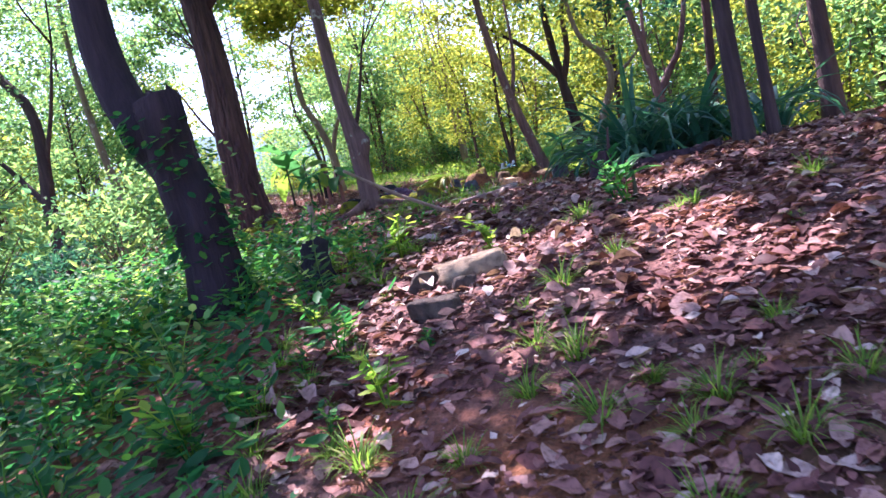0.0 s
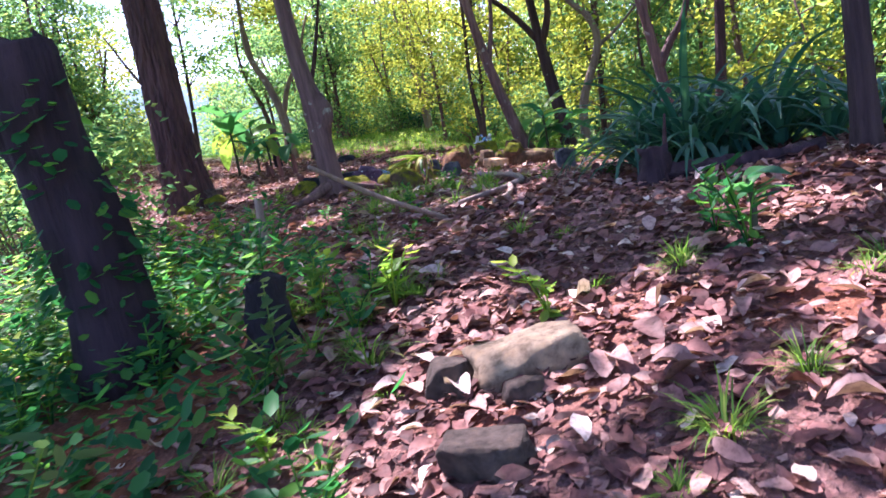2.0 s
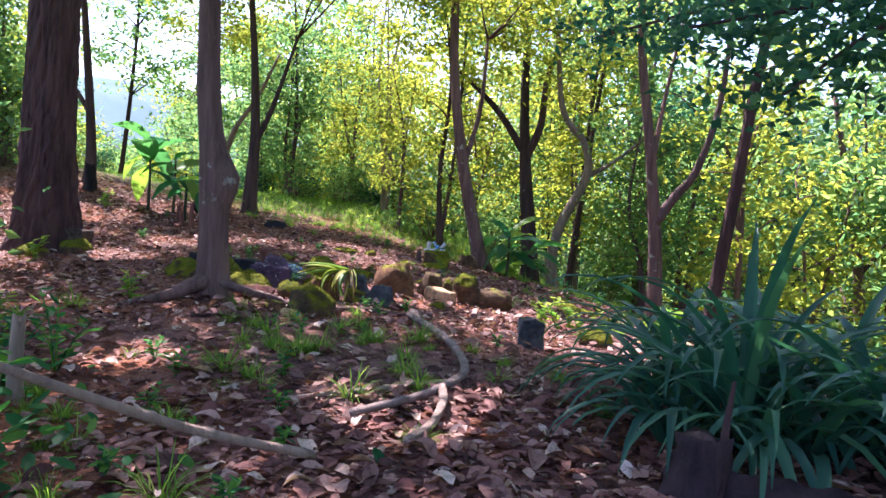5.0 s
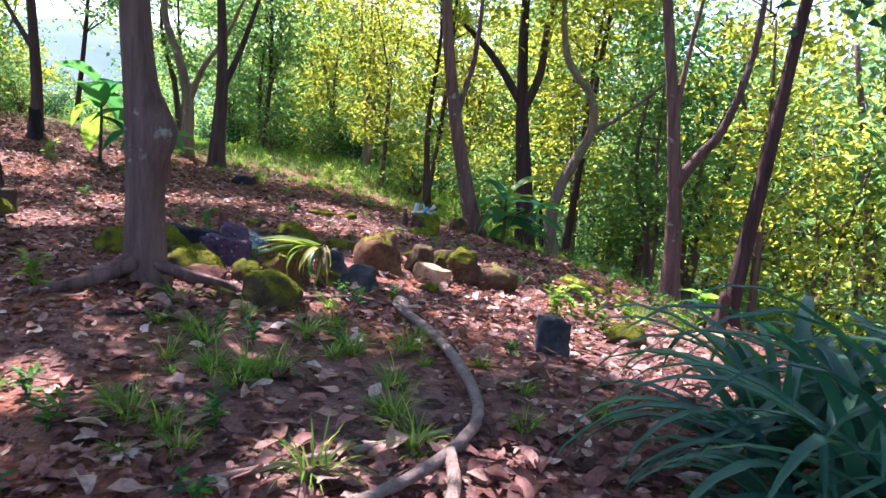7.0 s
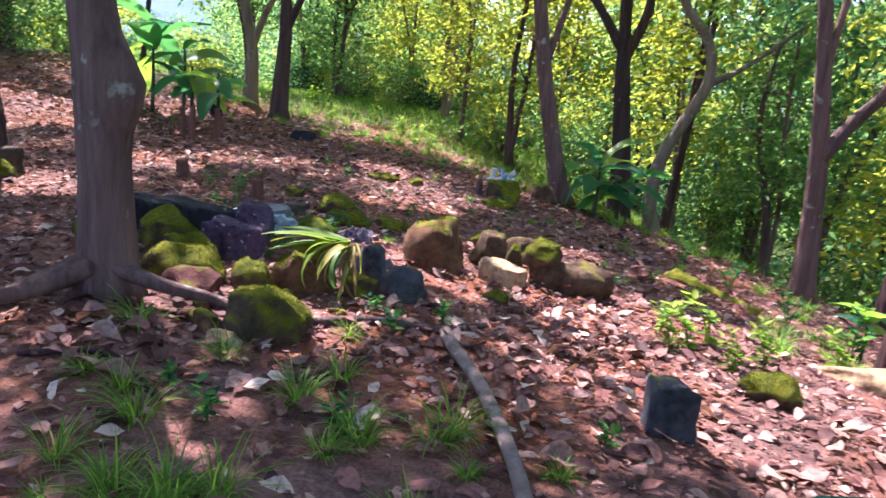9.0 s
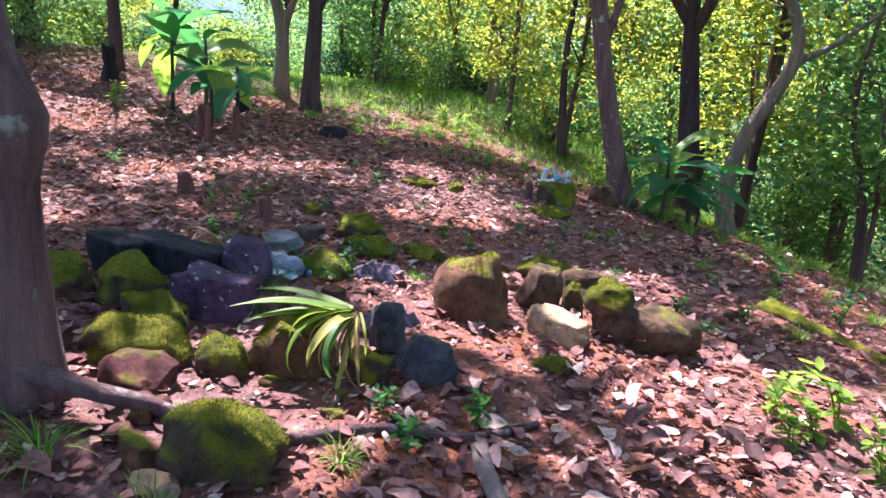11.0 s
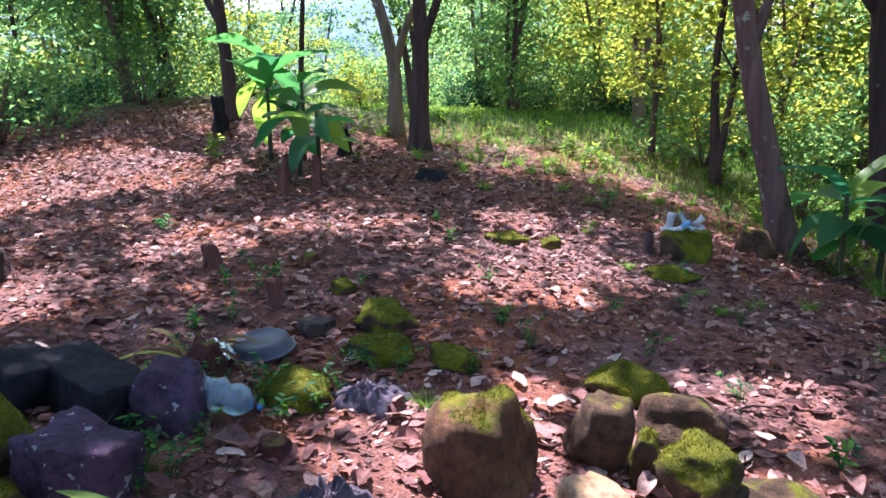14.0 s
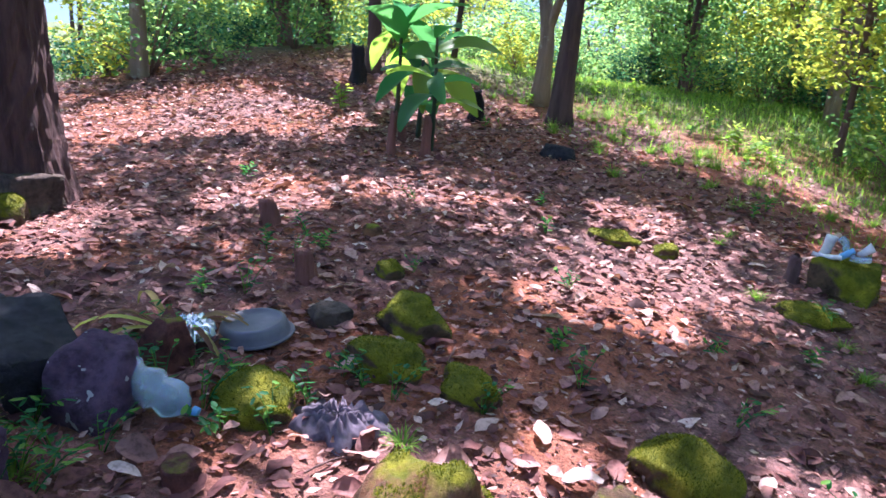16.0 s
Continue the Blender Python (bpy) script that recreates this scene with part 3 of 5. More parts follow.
    leafy_tree("tree", "dark forked tree low on the bank", at, rel(at, [at, (-9.95, 5.6, 2.2), (-9.7, 5.6, 3.6), (-9.75, 5.6, 4.6), (-10.5, 5.6, 5.8), (-10.8, 5.6, 7.6)]), 0.17, 0.06, "bark_dark", "leaf_green",
               [(rel(at, [(-9.75, 5.6, 3.2), (-9.2, 5.6, 4.3), (-8.7, 5.6, 5.6)]), 0.06, 0.02), (rel(at, [(-9.95, 5.6, 2.4), (-10.7, 5.6, 3.4), (-11.4, 5.6, 4.2)]), 0.07, 0.03)],
               ((-0.4, 0.2, 7.0), (2.4, 2.2, 1.6), 50, 60, 0.36), 131)
    at = (-10.9, 9.0, H(-10.9, 9.0) - 0.05)
    leafy_tree("tree", "slim leaning tree on the lower bank", at, rel(at, [at, (-10.8, 9, 2.2), (-11.0, 9, 4.0), (-11.1, 9, 6.0), (-11.0, 9, 7.6)]), 0.14, 0.05, "bark_pale", "leaf_green", [],
               ((0.0, 0.2, 6.8), (2.0, 2.0, 1.4), 44, 60, 0.36), 141)
    # two dark trunks behind the strap-leaved clump
    for x, y, s in ((3.16, -0.55, 151), (3.42, -0.45, 156), (4.45, 1.7, 161)):
        at = (x, y, H(x, y) - 0.05)
        leafy_tree("tree", "dark slim tree behind the strap-leaved clump", at, rel(at, [at, (x, y, 1.6), (x + 0.02, y, 2.6), (x + 0.1, y + 0.1, 4.4), (x + 0.3, y + 0.4, 6.4)]), {151: 0.085, 156: 0.05}.get(s, 0.12), 0.045, "bark_dark", "leaf_dark",
                   [],
                   ((0.6, 0.4, 5.0), (1.9, 1.6, 1.1), 30, 60, 0.28), s)


near_trees()


# a low bough with dark leaves hanging over the clump
def bough(at, line, n, seed):
    rng = np.random.default_rng(seed)
    ob = thing("overhanging_bough", at, "low leafy bough with dark green leaves hanging over", "bough")
    part("branch", mesh_from("branch", *tube_data(line, 0.03, 0.008, 6, 14, 0.06, 0, seed), "bark_dark"), ob)
    path = np.array([tuple(p) for p in bend(line, 24)])
    pts = path[rng.integers(6, 24, n)] + rng.normal(size=(n, 3)) * np.array([0.22, 0.22, 0.12])
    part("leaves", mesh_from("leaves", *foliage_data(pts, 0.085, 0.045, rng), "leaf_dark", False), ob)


bough((4.45, 1.8, 3.6), [(0, 0, 0), (-0.8, -0.3, 0.0), (-1.7, -0.6, -0.5), (-2.6, -0.8, -0.75)], 1100, 3)
bough((4.45, 1.8, 3.2), [(0, 0, 0), (-0.7, -0.2, 0.1), (-1.5, -0.6, -0.25), (-2.1, -0.9, -0.7)], 900, 4)
bough((4.5, 1.9, 3.9), [(0, 0, 0), (-0.9, 0.3, 0.0), (-2.0, 0.4, -0.5), (-3.0, 0.5, -0.8)], 1000, 5)


# ---- the wood all round ----
def sapling(seed, height, leaf, bark, low, n_clump, per, spread, stems=2):
    """A young tree or tall shrub: one to three thin crooked stems with leaves nearly from the ground."""
    rng = np.random.default_rng(seed)
    ob = thing("young_tree", (0, 0, 0), "thin crooked young tree with sunlit leaves", "tree", "young trees of the wood")
    tips = []
    for s in range(stems):
        d = rng.uniform(-1, 1, 2) * spread * 0.5
        line = [(0.05 * s, 0.04 * s, -0.1), (d[0] * 0.2 + rng.normal() * 0.08, d[1] * 0.2, height * 0.28), (d[0] * 0.6 + rng.normal() * 0.15, d[1] * 0.6 + rng.normal() * 0.15, height * 0.6), (d[0], d[1], height * 0.95)]
        r = rng.uniform(0.04, 0.085)
        part("trunk", mesh_from("trunk", *tube_data(line, r, 0.018, 7, 12, 0.07, 0.3, seed + s), bark), ob)
        tips += bend(line, 14)[4:]
    twigs, pts = [], []
    for k in range(n_clump):
        a = tips[int(len(tips) * rng.uniform() ** 1.15)]
        ang, out = rng.uniform(0, 6.28), spread * rng.uniform(0.15, 1.0)
        e = Vector((a.x + out * math.cos(ang), a.y + out * math.sin(ang), max(low, a.z + rng.uniform(-0.2, 0.9))))
        if k < 22:
            twigs.append(tube_data([a, a.lerp(e, 0.55) + Vector((0, 0, 0.08)), e], 0.018, 0.005, 4, 5, 0.05, 0, k))
        pts.append(np.array(e) + rng.normal(size=(per, 3)) * np.array([0.27, 0.27, 0.13]) * rng.uniform(0.6, 1.4))
    tagged(part("twig", mesh_from("twig", *joined(twigs), bark), ob), kind="stuff")
    part("crown", mesh_from("crown", *foliage_data(np.concatenate(pts), 0.125, 0.07, rng), leaf, False), ob)
    return ob


def bush(seed, leaf, size, n, label):
    rng = np.random.default_rng(seed)
    ob = thing("bush", (0, 0, 0), label, "bush", "bushes of the wood")
    tw, pts = [], []
    for k in range(14):
        ang, out = rng.uniform(0, 6.28), size * rng.uniform(0.2, 1)
        e = Vector((out * math.cos(ang), out * math.sin(ang), size * rng.uniform(0.35, 1.5)))
        tw.append(tube_data([(0, 0, -0.05), e * 0.5 + Vector((0, 0, 0.1)), e], 0.014, 0.004, 4, 5, 0.05, 0, k))
        pts.append(np.array(e) + rng.normal(size=(n // 14, 3)) * np.array([0.28, 0.28, 0.2]) * size)
    tagged(part("stem", mesh_from("stem", *joined(tw), "bark_brown"), ob), kind="stuff")
    part("leaves", mesh_from("leaves", *foliage_data(np.concatenate(pts), 0.11, 0.06, rng), leaf, False), ob)
    return ob


def in_clearing(x, y):
    if -10.5 < x < 5.2 and -12 < y < 5.0 and not (x < -7.0 and y < 4):
        return True
    if 0 < x < 8.5 and y < 11.5 or (0 < x < 4.5 and y < 13):
        return True
    edge = 2.6 if y < 11 else 2.6 - (y - 11) * 1.6
    return -10.8 < x < edge and y < 15.5 - 0.25 * (x + 5)


def the_wood():
    rng = np.random.default_rng(77)
    kinds = [sapling(201, 5.2, "leaf_yellow", "bark_brown", 0.5, 40, 66, 1.2, 2), sapling(202, 6.4, "leaf_yellow", "bark_pale", 0.9, 45, 66, 1.4, 3),
             sapling(203, 4.4, "leaf_green", "bark_brown", 0.4, 36, 66, 1.1, 2), sapling(204, 7.2, "leaf_green", "bark_dark", 1.4, 47, 66, 1.5, 1), sapling(205, 6.0, "leaf_yellow", "bark_dark", 1.2, 38, 66, 1.3, 2)]
    spots = [(-2.6, 16.0, 0), (-1.35, 15.0, 4), (-3.6, 18.5, 1), (-0.6, 17.0, 0), (2.2, 16.5, 1), (3.6, 13.0, 2), (5.0, 11.0, 0), (-8.6, 17.5, 2), (-10.6, 15.8, 3), (-5.2, 20.5, 0)]
    while len(spots) < 106:
        x, y = rng.uniform(-24, 22), rng.uniform(-13, 36)
        d = math.hypot(x + 1, y - 4)
        if in_clearing(x, y) or (d > 22 and rng.uniform() < 0.35) or any(math.hypot(x - a, y - b) < 0.9 for a, b, _ in spots):
            continue
        if x < -8 and y < 9 and rng.uniform() < 0.8 or (x > 4.5 and y < 16 and rng.uniform() < 0.3):
            continue
        k = rng.choice(5, p=(0.12, 0.12, 0.36, 0.3, 0.1) if x > 4 else (0.2, 0.16, 0.28, 0.24, 0.12) if x > -4 else (0.12, 0.1, 0.34, 0.34, 0.1))
        spots.append((x, y, k))
    used = set()
    for x, y, k in spots:
        s = rng.uniform(0.85, 1.25) * (1.4 if x > 4 else 1.0)
        m = Matrix.LocRotScale((x, y, H(x, y) - 0.05), Euler((0, 0, rng.uniform(0, 6.28))), (s, s, s))
        if k in used and math.hypot(x + 10.6, y - 10.5) < 1.9:
            continue
        if k in used:
            copy_thing(kinds[k], m)
        else:
            used.add(k)
            kinds[k].matrix_basis = m
    bushes = [bush(301, "leaf_yellow", 0.8, 840, "bright yellow-green bush at the edge of the wood"), bush(302, "leaf_green", 0.9, 840, "green bush at the edge of the wood"), bush(303, "leaf_dark", 0.7, 840, "bush coloured deep green for the shade of the wood")]
    spots = []
    while len(spots) < 245:
        x, y = rng.uniform(-20, 18), rng.uniform(-9, 28)
        if len(spots) < 28:
            x, y = rng.uniform(-15, -10.8), rng.uniform(4.5, 17)
        elif len(spots) < 75:
            x, y = rng.uniform(-14, 0), rng.uniform(18.5, 22)
        elif len(spots) < 105:
            x, y = rng.uniform(-11, -4.8), rng.uniform(-2.5, 3.4)
            if any(math.hypot(x - a, y - b) < 0.7 for a, b in spots):
                continue
            spots.append((x, y))
            continue
        if in_clearing(x, y) or any(math.hypot(x - a, y - b) < 0.55 for a, b in spots):
            continue
        if -9 < x < -3 and 14 < y < 20 and rng.uniform() < 0.85:
            continue
        spots.append((x, y))
    for i, (x, y) in enumerate(spots):
        s = rng.uniform(0.7, 1.3)
        m = Matrix.LocRotScale((x, y, H(x, y) - 0.03), Euler((0, 0, rng.uniform(0, 6.28))), (s, s, s))
        if i < 3:
            bushes[i].matrix_basis = m
        else:
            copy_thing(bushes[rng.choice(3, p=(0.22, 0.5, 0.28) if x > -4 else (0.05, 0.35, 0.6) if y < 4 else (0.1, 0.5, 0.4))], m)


the_wood()


def far_tree(seed, leaf, height):
    """A tree deep in the wood: a bare lower trunk and a broad uneven crown of leaf sprays."""
    rng = np.random.default_rng(seed)
    ob = thing("far_tree", (0, 0, 0), "tall leafy tree deep in the wood", "tree", "tall trees deep in the wood")
    part("trunk", mesh_from("trunk", *tube_data([(0, 0, -0.2), (rng.normal() * 0.15, rng.normal() * 0.15, height * 0.4), (rng.normal() * 0.4, rng.normal() * 0.4, height * 0.9)], 0.15, 0.04, 7, 12, 0.06, 0.3, seed), "bark_brown"), ob)
    mid, pts = [], []
    for k in range(34):
        z = height * rng.uniform(0.1, 1.0)
        out = 0.3 * height * math.sin(math.pi * min(0.95, 0.25 + 0.7 * z / height)) * rng.uniform(0.3, 1.0)
        a = rng.uniform(0, 6.28)
        c = np.array([out * math.cos(a), out * math.sin(a), z])
        pts.append(c + rng.normal(size=(70, 3)) * np.array([0.6, 0.6, 0.24]) * rng.uniform(0.6, 1.4))
        if k < 16:
            mid.append(tube_data([(0, 0, z * 0.75), tuple(c * 0.5 + np.array([0, 0, z * 0.45])), tuple(c)], 0.03, 0.008, 4, 5, 0.05, 0, k))
    tagged(part("twig", mesh_from("twig", *joined(mid), "bark_brown"), ob), kind="stuff")
    part("crown", mesh_from("crown", *foliage_data(np.concatenate(pts), 0.21, 0.12, rng), leaf, False), ob)
    return ob


def deep_wood():
    rng = np.random.default_rng(88)
    kinds = [far_tree(251, "leaf_green", 8.5), far_tree(252, "leaf_yellow", 8.0), far_tree(253, "leaf_dark", 9.0), far_tree(254, "leaf_green", 7.0)]
    spots = []
    while len(spots) < 76:
        a, d = radians(rng.uniform(-62, 62)), 19 + 36 * rng.uniform() ** 0.8
        x, y = d * math.sin(a) - 1, d * math.cos(a) + 1
        if any(math.hypot(x - p, y - q) < 2.9 for p, q, _, _ in spots):
            continue
        low = 0.42 if -36 < math.degrees(a) < -28 else 0.75 if -46 < math.degrees(a) < -30 else 1.35 if x > 3 else 1.0  # the hill line shows over low growth there
        spots.append((x, y, int(rng.choice(4, p=(0.42, 0.18, 0.12, 0.28))), low))
    used = set()
    for x, y, k, low in spots:
        s = low * rng.uniform(0.8, 1.25)
        m = Matrix.LocRotScale((x, y, H(x, y) - 0.1), Euler((0, 0, rng.uniform(0, 6.28))), (s, s, s))
        if k in used:
            copy_thing(kinds[k], m)
        else:
            used.add(k)
            kinds[k].matrix_basis = m


deep_wood()


# ---- stones ----
def moss_on(ob, me, seed, low, count):
    """A nap of short moss shoots on the upward faces of a stone."""
    rng = np.random.default_rng(seed + 9000)
    off = Vector((seed * 1.7, seed * 0.9, 0))
    where = [(p.center.copy(), p.normal.copy()) for p in me.polygons if p.normal.z > low + 0.1 + 0.9 * noise.noise(p.center * 6 + off) and p.center.z > -0.02]
    if not where:
        return
    k = rng.integers(len(where), size=count)
    c = np.array([tuple(where[i][0]) for i in k])
    nn = np.array([tuple(where[i][1]) for i in k])
    a = rng.normal(size=(count, 3))
    a -= (a * nn).sum(1)[:, None] * nn
    a /= np.linalg.norm(a, axis=1)[:, None]
    c = c + a * rng.uniform(0, 0.016, count)[:, None]
    side = np.cross(nn, a) * 0.0022
    tip = c + nn * rng.uniform(0.003, 0.011, count)[:, None] + a * rng.uniform(0, 0.012, count)[:, None]
    v = np.stack([c - side - nn * 0.004, c + side - nn * 0.004, tip], 1).reshape(-1, 3)
    q = np.arange(count) * 3
    tagged(part("moss", mesh_from("moss", v, np.stack([q, q + 1, q + 2], 1), "moss", False), ob, "short yellow-green moss"), kind="stuff")


def stone(name, label, x, y, sx, sy, h, mat, seed, turn=0.0, sink=None, tilt=(0, 0), lift=0.0, facets=4, group="", square=0.15):
    """A weathered stone of the given width, depth and height: a ball cut by a few flat faces, then roughened."""
    sink = 0.75 * h if sink is None else sink
    rng = np.random.default_rng(seed)
    bm = bmesh.new()
    bmesh.ops.create_icosphere(bm, subdivisions=4 if max(sx, h) > 0.17 else 3, radius=1.0)
    planes, soft = [], square < 0.4 and (mat == "rock_moss" or seed in (9, 17, 20, 22))
    for _ in range(facets + 4 if square < 0.6 else facets):
        d = Vector(rng.normal(size=3)).normalized()
        planes.append((d, rng.uniform(0.74, 0.96) if soft else rng.uniform(0.58, 0.88)))
    planes.append((Vector((0.08, 0.05, 1)).normalized(), 0.95 if soft else 0.72 if square > 0.1 else 0.9))
    off = Vector(rng.uniform(-50, 50, 3))
    for v in bm.verts:
        p = v.co.copy()
        p = p.lerp(p * (0.86 / max(abs(c) for c in p)), square)
        for d, lim in planes:
            over = p.dot(d) - lim
            if over > 0:
                p -= d * over * 0.93
        p *= 1 + (0.3 if soft else 0.16) * noise.noise(p * 1.4 + off) + 0.07 * noise.noise(p * 4 + off) + 0.03 * noise.noise(p * 11 + off)
        v.co = p
    lo = [min(v.co[i] for v in bm.verts) for i in range(3)]
    hi = [max(v.co[i] for v in bm.verts) for i in range(3)]
    for v in bm.verts:
        u = [(v.co[i] - lo[i]) / (hi[i] - lo[i]) for i in range(3)]
        v.co = Vector(((u[0] - 0.5) * sx, (u[1] - 0.5) * sy, u[2] * (h + sink) - sink))
    me = bpy.data.meshes.new(name)
    bm.to_mesh(me)
    bm.free()
    me.materials.append(MATS[mat])
    me.polygons.foreach_set("use_smooth", [True] * len(me.polygons))
    ob = new(name, me)
    ob.matrix_basis = pose(x, y, H(x, y) + lift, tilt[0], tilt[1], turn)
    if mat in ("rock_moss", "rock_brown") and max(sx, h) > 0.2 and y < 11:
        moss_on(ob, me, seed, 0.2 if mat == "rock_moss" else 0.75, int((30000 if mat == "rock_moss" else 12000) * sx * max(sy, h)))
    return tagged(ob, label, "stone", group)


MOSSY = "rounded stone under a thick cushion of yellow-green moss"
STONES = [
    (MOSSY, -1.72, 3.84, 0.56, 0.36, 0.24, "rock_moss", 1, 10), (MOSSY, -1.84, 4.16, 0.44, 0.28, 0.2, "rock_moss", 2, -8),
    ("purple-grey boulder with pale lichen spots and moss below", -1.72, 4.5, 0.44, 0.34, 0.27, "rock_purple", 3, 5), ("dark stone half covered with moss", -2.2, 4.42, 0.42, 0.34, 0.28, "rock_moss", 4, 20),
    ("dark bluish stone in the shaded heap", -2.62, 4.8, 0.40, 0.36, 0.26, "rock_black", 5, 0), ("purplish boulder with lichen and creeping weeds", -1.9, 5.06, 0.36, 0.36, 0.31, "rock_purple", 6, 20),
    ("dark mossy stone behind the slim tree", -2.62, 4.3, 0.42, 0.34, 0.22, "rock_moss", 7, 0), ("small mossy stone on the bare earth", -1.28, 3.92, 0.27, 0.22, 0.19, "rock_moss", 8, 0),
    ("brown stone draped with withered strap leaves", -1.05, 4.14, 0.44, 0.38, 0.29, "rock_brown", 9, 0), ("blue-grey stone leaning on its neighbour", -0.74, 4.6, 0.20, 0.22, 0.28, "rock_grey", 10, 15),
    ("blue-grey angular stone on dry leaves", -0.48, 4.42, 0.32, 0.26, 0.23, "rock_grey", 11, -20), ("small moss-covered stone beside the grey ones", -0.68, 4.22, 0.22, 0.2, 0.17, "rock_moss", 12, 0),
    ("green mossy stone alone in front of the heap", -0.84, 3.27, 0.44, 0.34, 0.27, "rock_moss", 13, 12), ("dark red stone beside the tree root", -1.52, 3.6, 0.34, 0.24, 0.15, "rock_red", 14, 0),
    ("small brown stone with moss", -1.12, 3.15, 0.2, 0.16, 0.1, "rock_brown", 15, 0), ("pale broken stone in the earth", -0.98, 3.05, 0.16, 0.12, 0.06, "rock_pale", 16, 0),
    ("tall brown boulder with a mossy crown", -0.52, 5.5, 0.52, 0.48, 0.41, "rock_brown", 17, 0), ("pale sunlit loaf-shaped stone", 0.05, 5.42, 0.40, 0.22, 0.17, "rock_pale", 18, -22),
    ("mossy ochre stone resting on another stone", 0.32, 5.72, 0.32, 0.28, 0.22, "rock_moss", 19, -25), ("long brown stone lying in the row", 0.58, 5.78, 0.68, 0.4, 0.24, "rock_umber", 20, -12),
    ("dark upright brown stone in the row", -0.16, 5.98, 0.32, 0.28, 0.3, "rock_umber", 21, 0), ("brown rounded stone behind the row", 0.12, 6.36, 0.44, 0.34, 0.24, "rock_umber", 22, 10),
    ("small pointed mossy stone in the row", 0.08, 5.9, 0.17, 0.14, 0.26, "rock_moss", 23, 0), ("broad mossy stone behind the row", -0.24, 6.68, 0.46, 0.36, 0.18, "rock_moss", 24, 8),
    ("flat mossy stone beside the pale one", 0.1, 4.95, 0.24, 0.16, 0.07, "rock_moss", 25, 0), ("low stone cushioned with dark green moss", -1.6, 5.56, 0.44, 0.34, 0.15, "rock_moss", 26, 0),
    ("brown stone capped with dark green moss", -1.78, 6.62, 0.42, 0.34, 0.2, "rock_moss", 27, 0), ("low flat moss-covered stone", -1.54, 6.22, 0.44, 0.32, 0.14, "rock_moss", 28, 6),
    ("low green mossy stone in red earth", -1.14, 6.38, 0.34, 0.28, 0.12, "rock_moss", 29, -10), ("small stone with a tuft of moss", -2.45, 7.02, 0.22, 0.18, 0.1, "rock_moss", 30, 0),
    ("low mossy stone in the leaf litter", -2.12, 9.1, 0.42, 0.28, 0.09, "rock_moss", 31, 0), ("small mossy stone in the leaf litter", -1.72, 9.2, 0.22, 0.18, 0.1, "rock_moss", 32, 0),
    ("block-like mossy stone under scraps of plastic", -0.64, 9.92, 0.48, 0.4, 0.27, "rock_moss", 33, 8), ("flat mossy stone at the edge", -0.58, 9.05, 0.52, 0.3, 0.1, "rock_moss", 34, 0),
    ("squared brown stone at the foot of the great tree", -4.95, 5.66, 0.54, 0.44, 0.34, "rock_dim", 35, 12), ("stone with bright yellow moss", -4.72, 5.46, 0.42, 0.34, 0.2, "rock_moss", 36, 0),
    ("dark low stone in the leaf litter", -4.2, 11.1, 0.5, 0.3, 0.16, "rock_black", 37, 0), ("pale flat stone at the edge of the path", 2.72, 5.45, 0.8, 0.5, 0.12, "rock_pale", 38, 10),
    ("mossy stone half buried beside the path", 1.8, 4.25, 0.38, 0.3, 0.17, "rock_moss", 39, 0), ("brown rock by the leaning tree", -0.12, 10.7, 0.42, 0.3, 0.26, "rock_umber", 40, 20),
    ("brown rounded stone near the basin", -2.1, 6.3, 0.24, 0.2, 0.1, "rock_dim", 41, 0), ("reddish stone behind the dark boulder", -2.12, 5.42, 0.26, 0.24, 0.24, "rock_red", 42, 0),
    ("mossy stone at the foot of the great tree", -4.9, 4.9, 0.4, 0.3, 0.16, "rock_moss", 43, 0), ("small dark stone under the tree root", -1.3, 3.45, 0.16, 0.12, 0.07, "rock_red", 44, 0),
    ("small stone in the leaf litter", -3.1, 7.4, 0.16, 0.14, 0.09, "rock_brown", 45, 0), ("small brown stone under dry leaves", -1.3, 5.1, 0.18, 0.14, 0.08, "rock_red", 46, 0),
]
for label, x, y, sx, sy, h, mat, seed, turn in STONES:
    stone("stone", label, x, y, sx, sy, h, mat, seed, turn, lift=0.16 if seed == 19 else 0.0, sink=0.03 if seed in (18, 19) else None, tilt=(0, 5) if seed in (18,) else (0, 0), square={3: 0.75, 17: 0.12, 18: 0.9, 6: 0.3, 5: 0.6, 33: 0.8, 35: 0.7, 20: 0.3, 11: 0.5}.get(seed, 0.15), facets={3: 1, 17: 2, 18: 0, 33: 1, 35: 1}.get(seed, 4))
stone("step_stone", "tan flat-topped stone step set in the path", 1.05, -2.82, 0.5, 0.3, 0.13, "rock_tan", 61, 22, tilt=(0, -5), square=0.7, facets=1)
stone("step_stone", "darker worn stone step set in the path", 0.93, -3.42, 0.34, 0.24, 0.12, "rock_dim", 62, 5, square=0.6, facets=2)
stone("stone", "dark brown stone against the end of the step", 0.74, -2.92, 0.24, 0.22, 0.12, "rock_dim", 65, 30, square=0.4)
stone("stone", "small tilted stone under the step", 1.04, -3.06, 0.16, 0.11, 0.08, "rock_dim", 66, 25, square=0.5)
stone("marker_stone", "upright squared grey stone set in the ground", 1.165, 3.25, 0.24, 0.2, 0.28, "rock_grey", 63, 10, facets=3, square=0.7)
stone("stone_block", "long black stone block in the shaded heap", -2.32, 4.95, 0.76, 0.34, 0.24, "rock_black", 64, -8, facets=0, square=0.85)

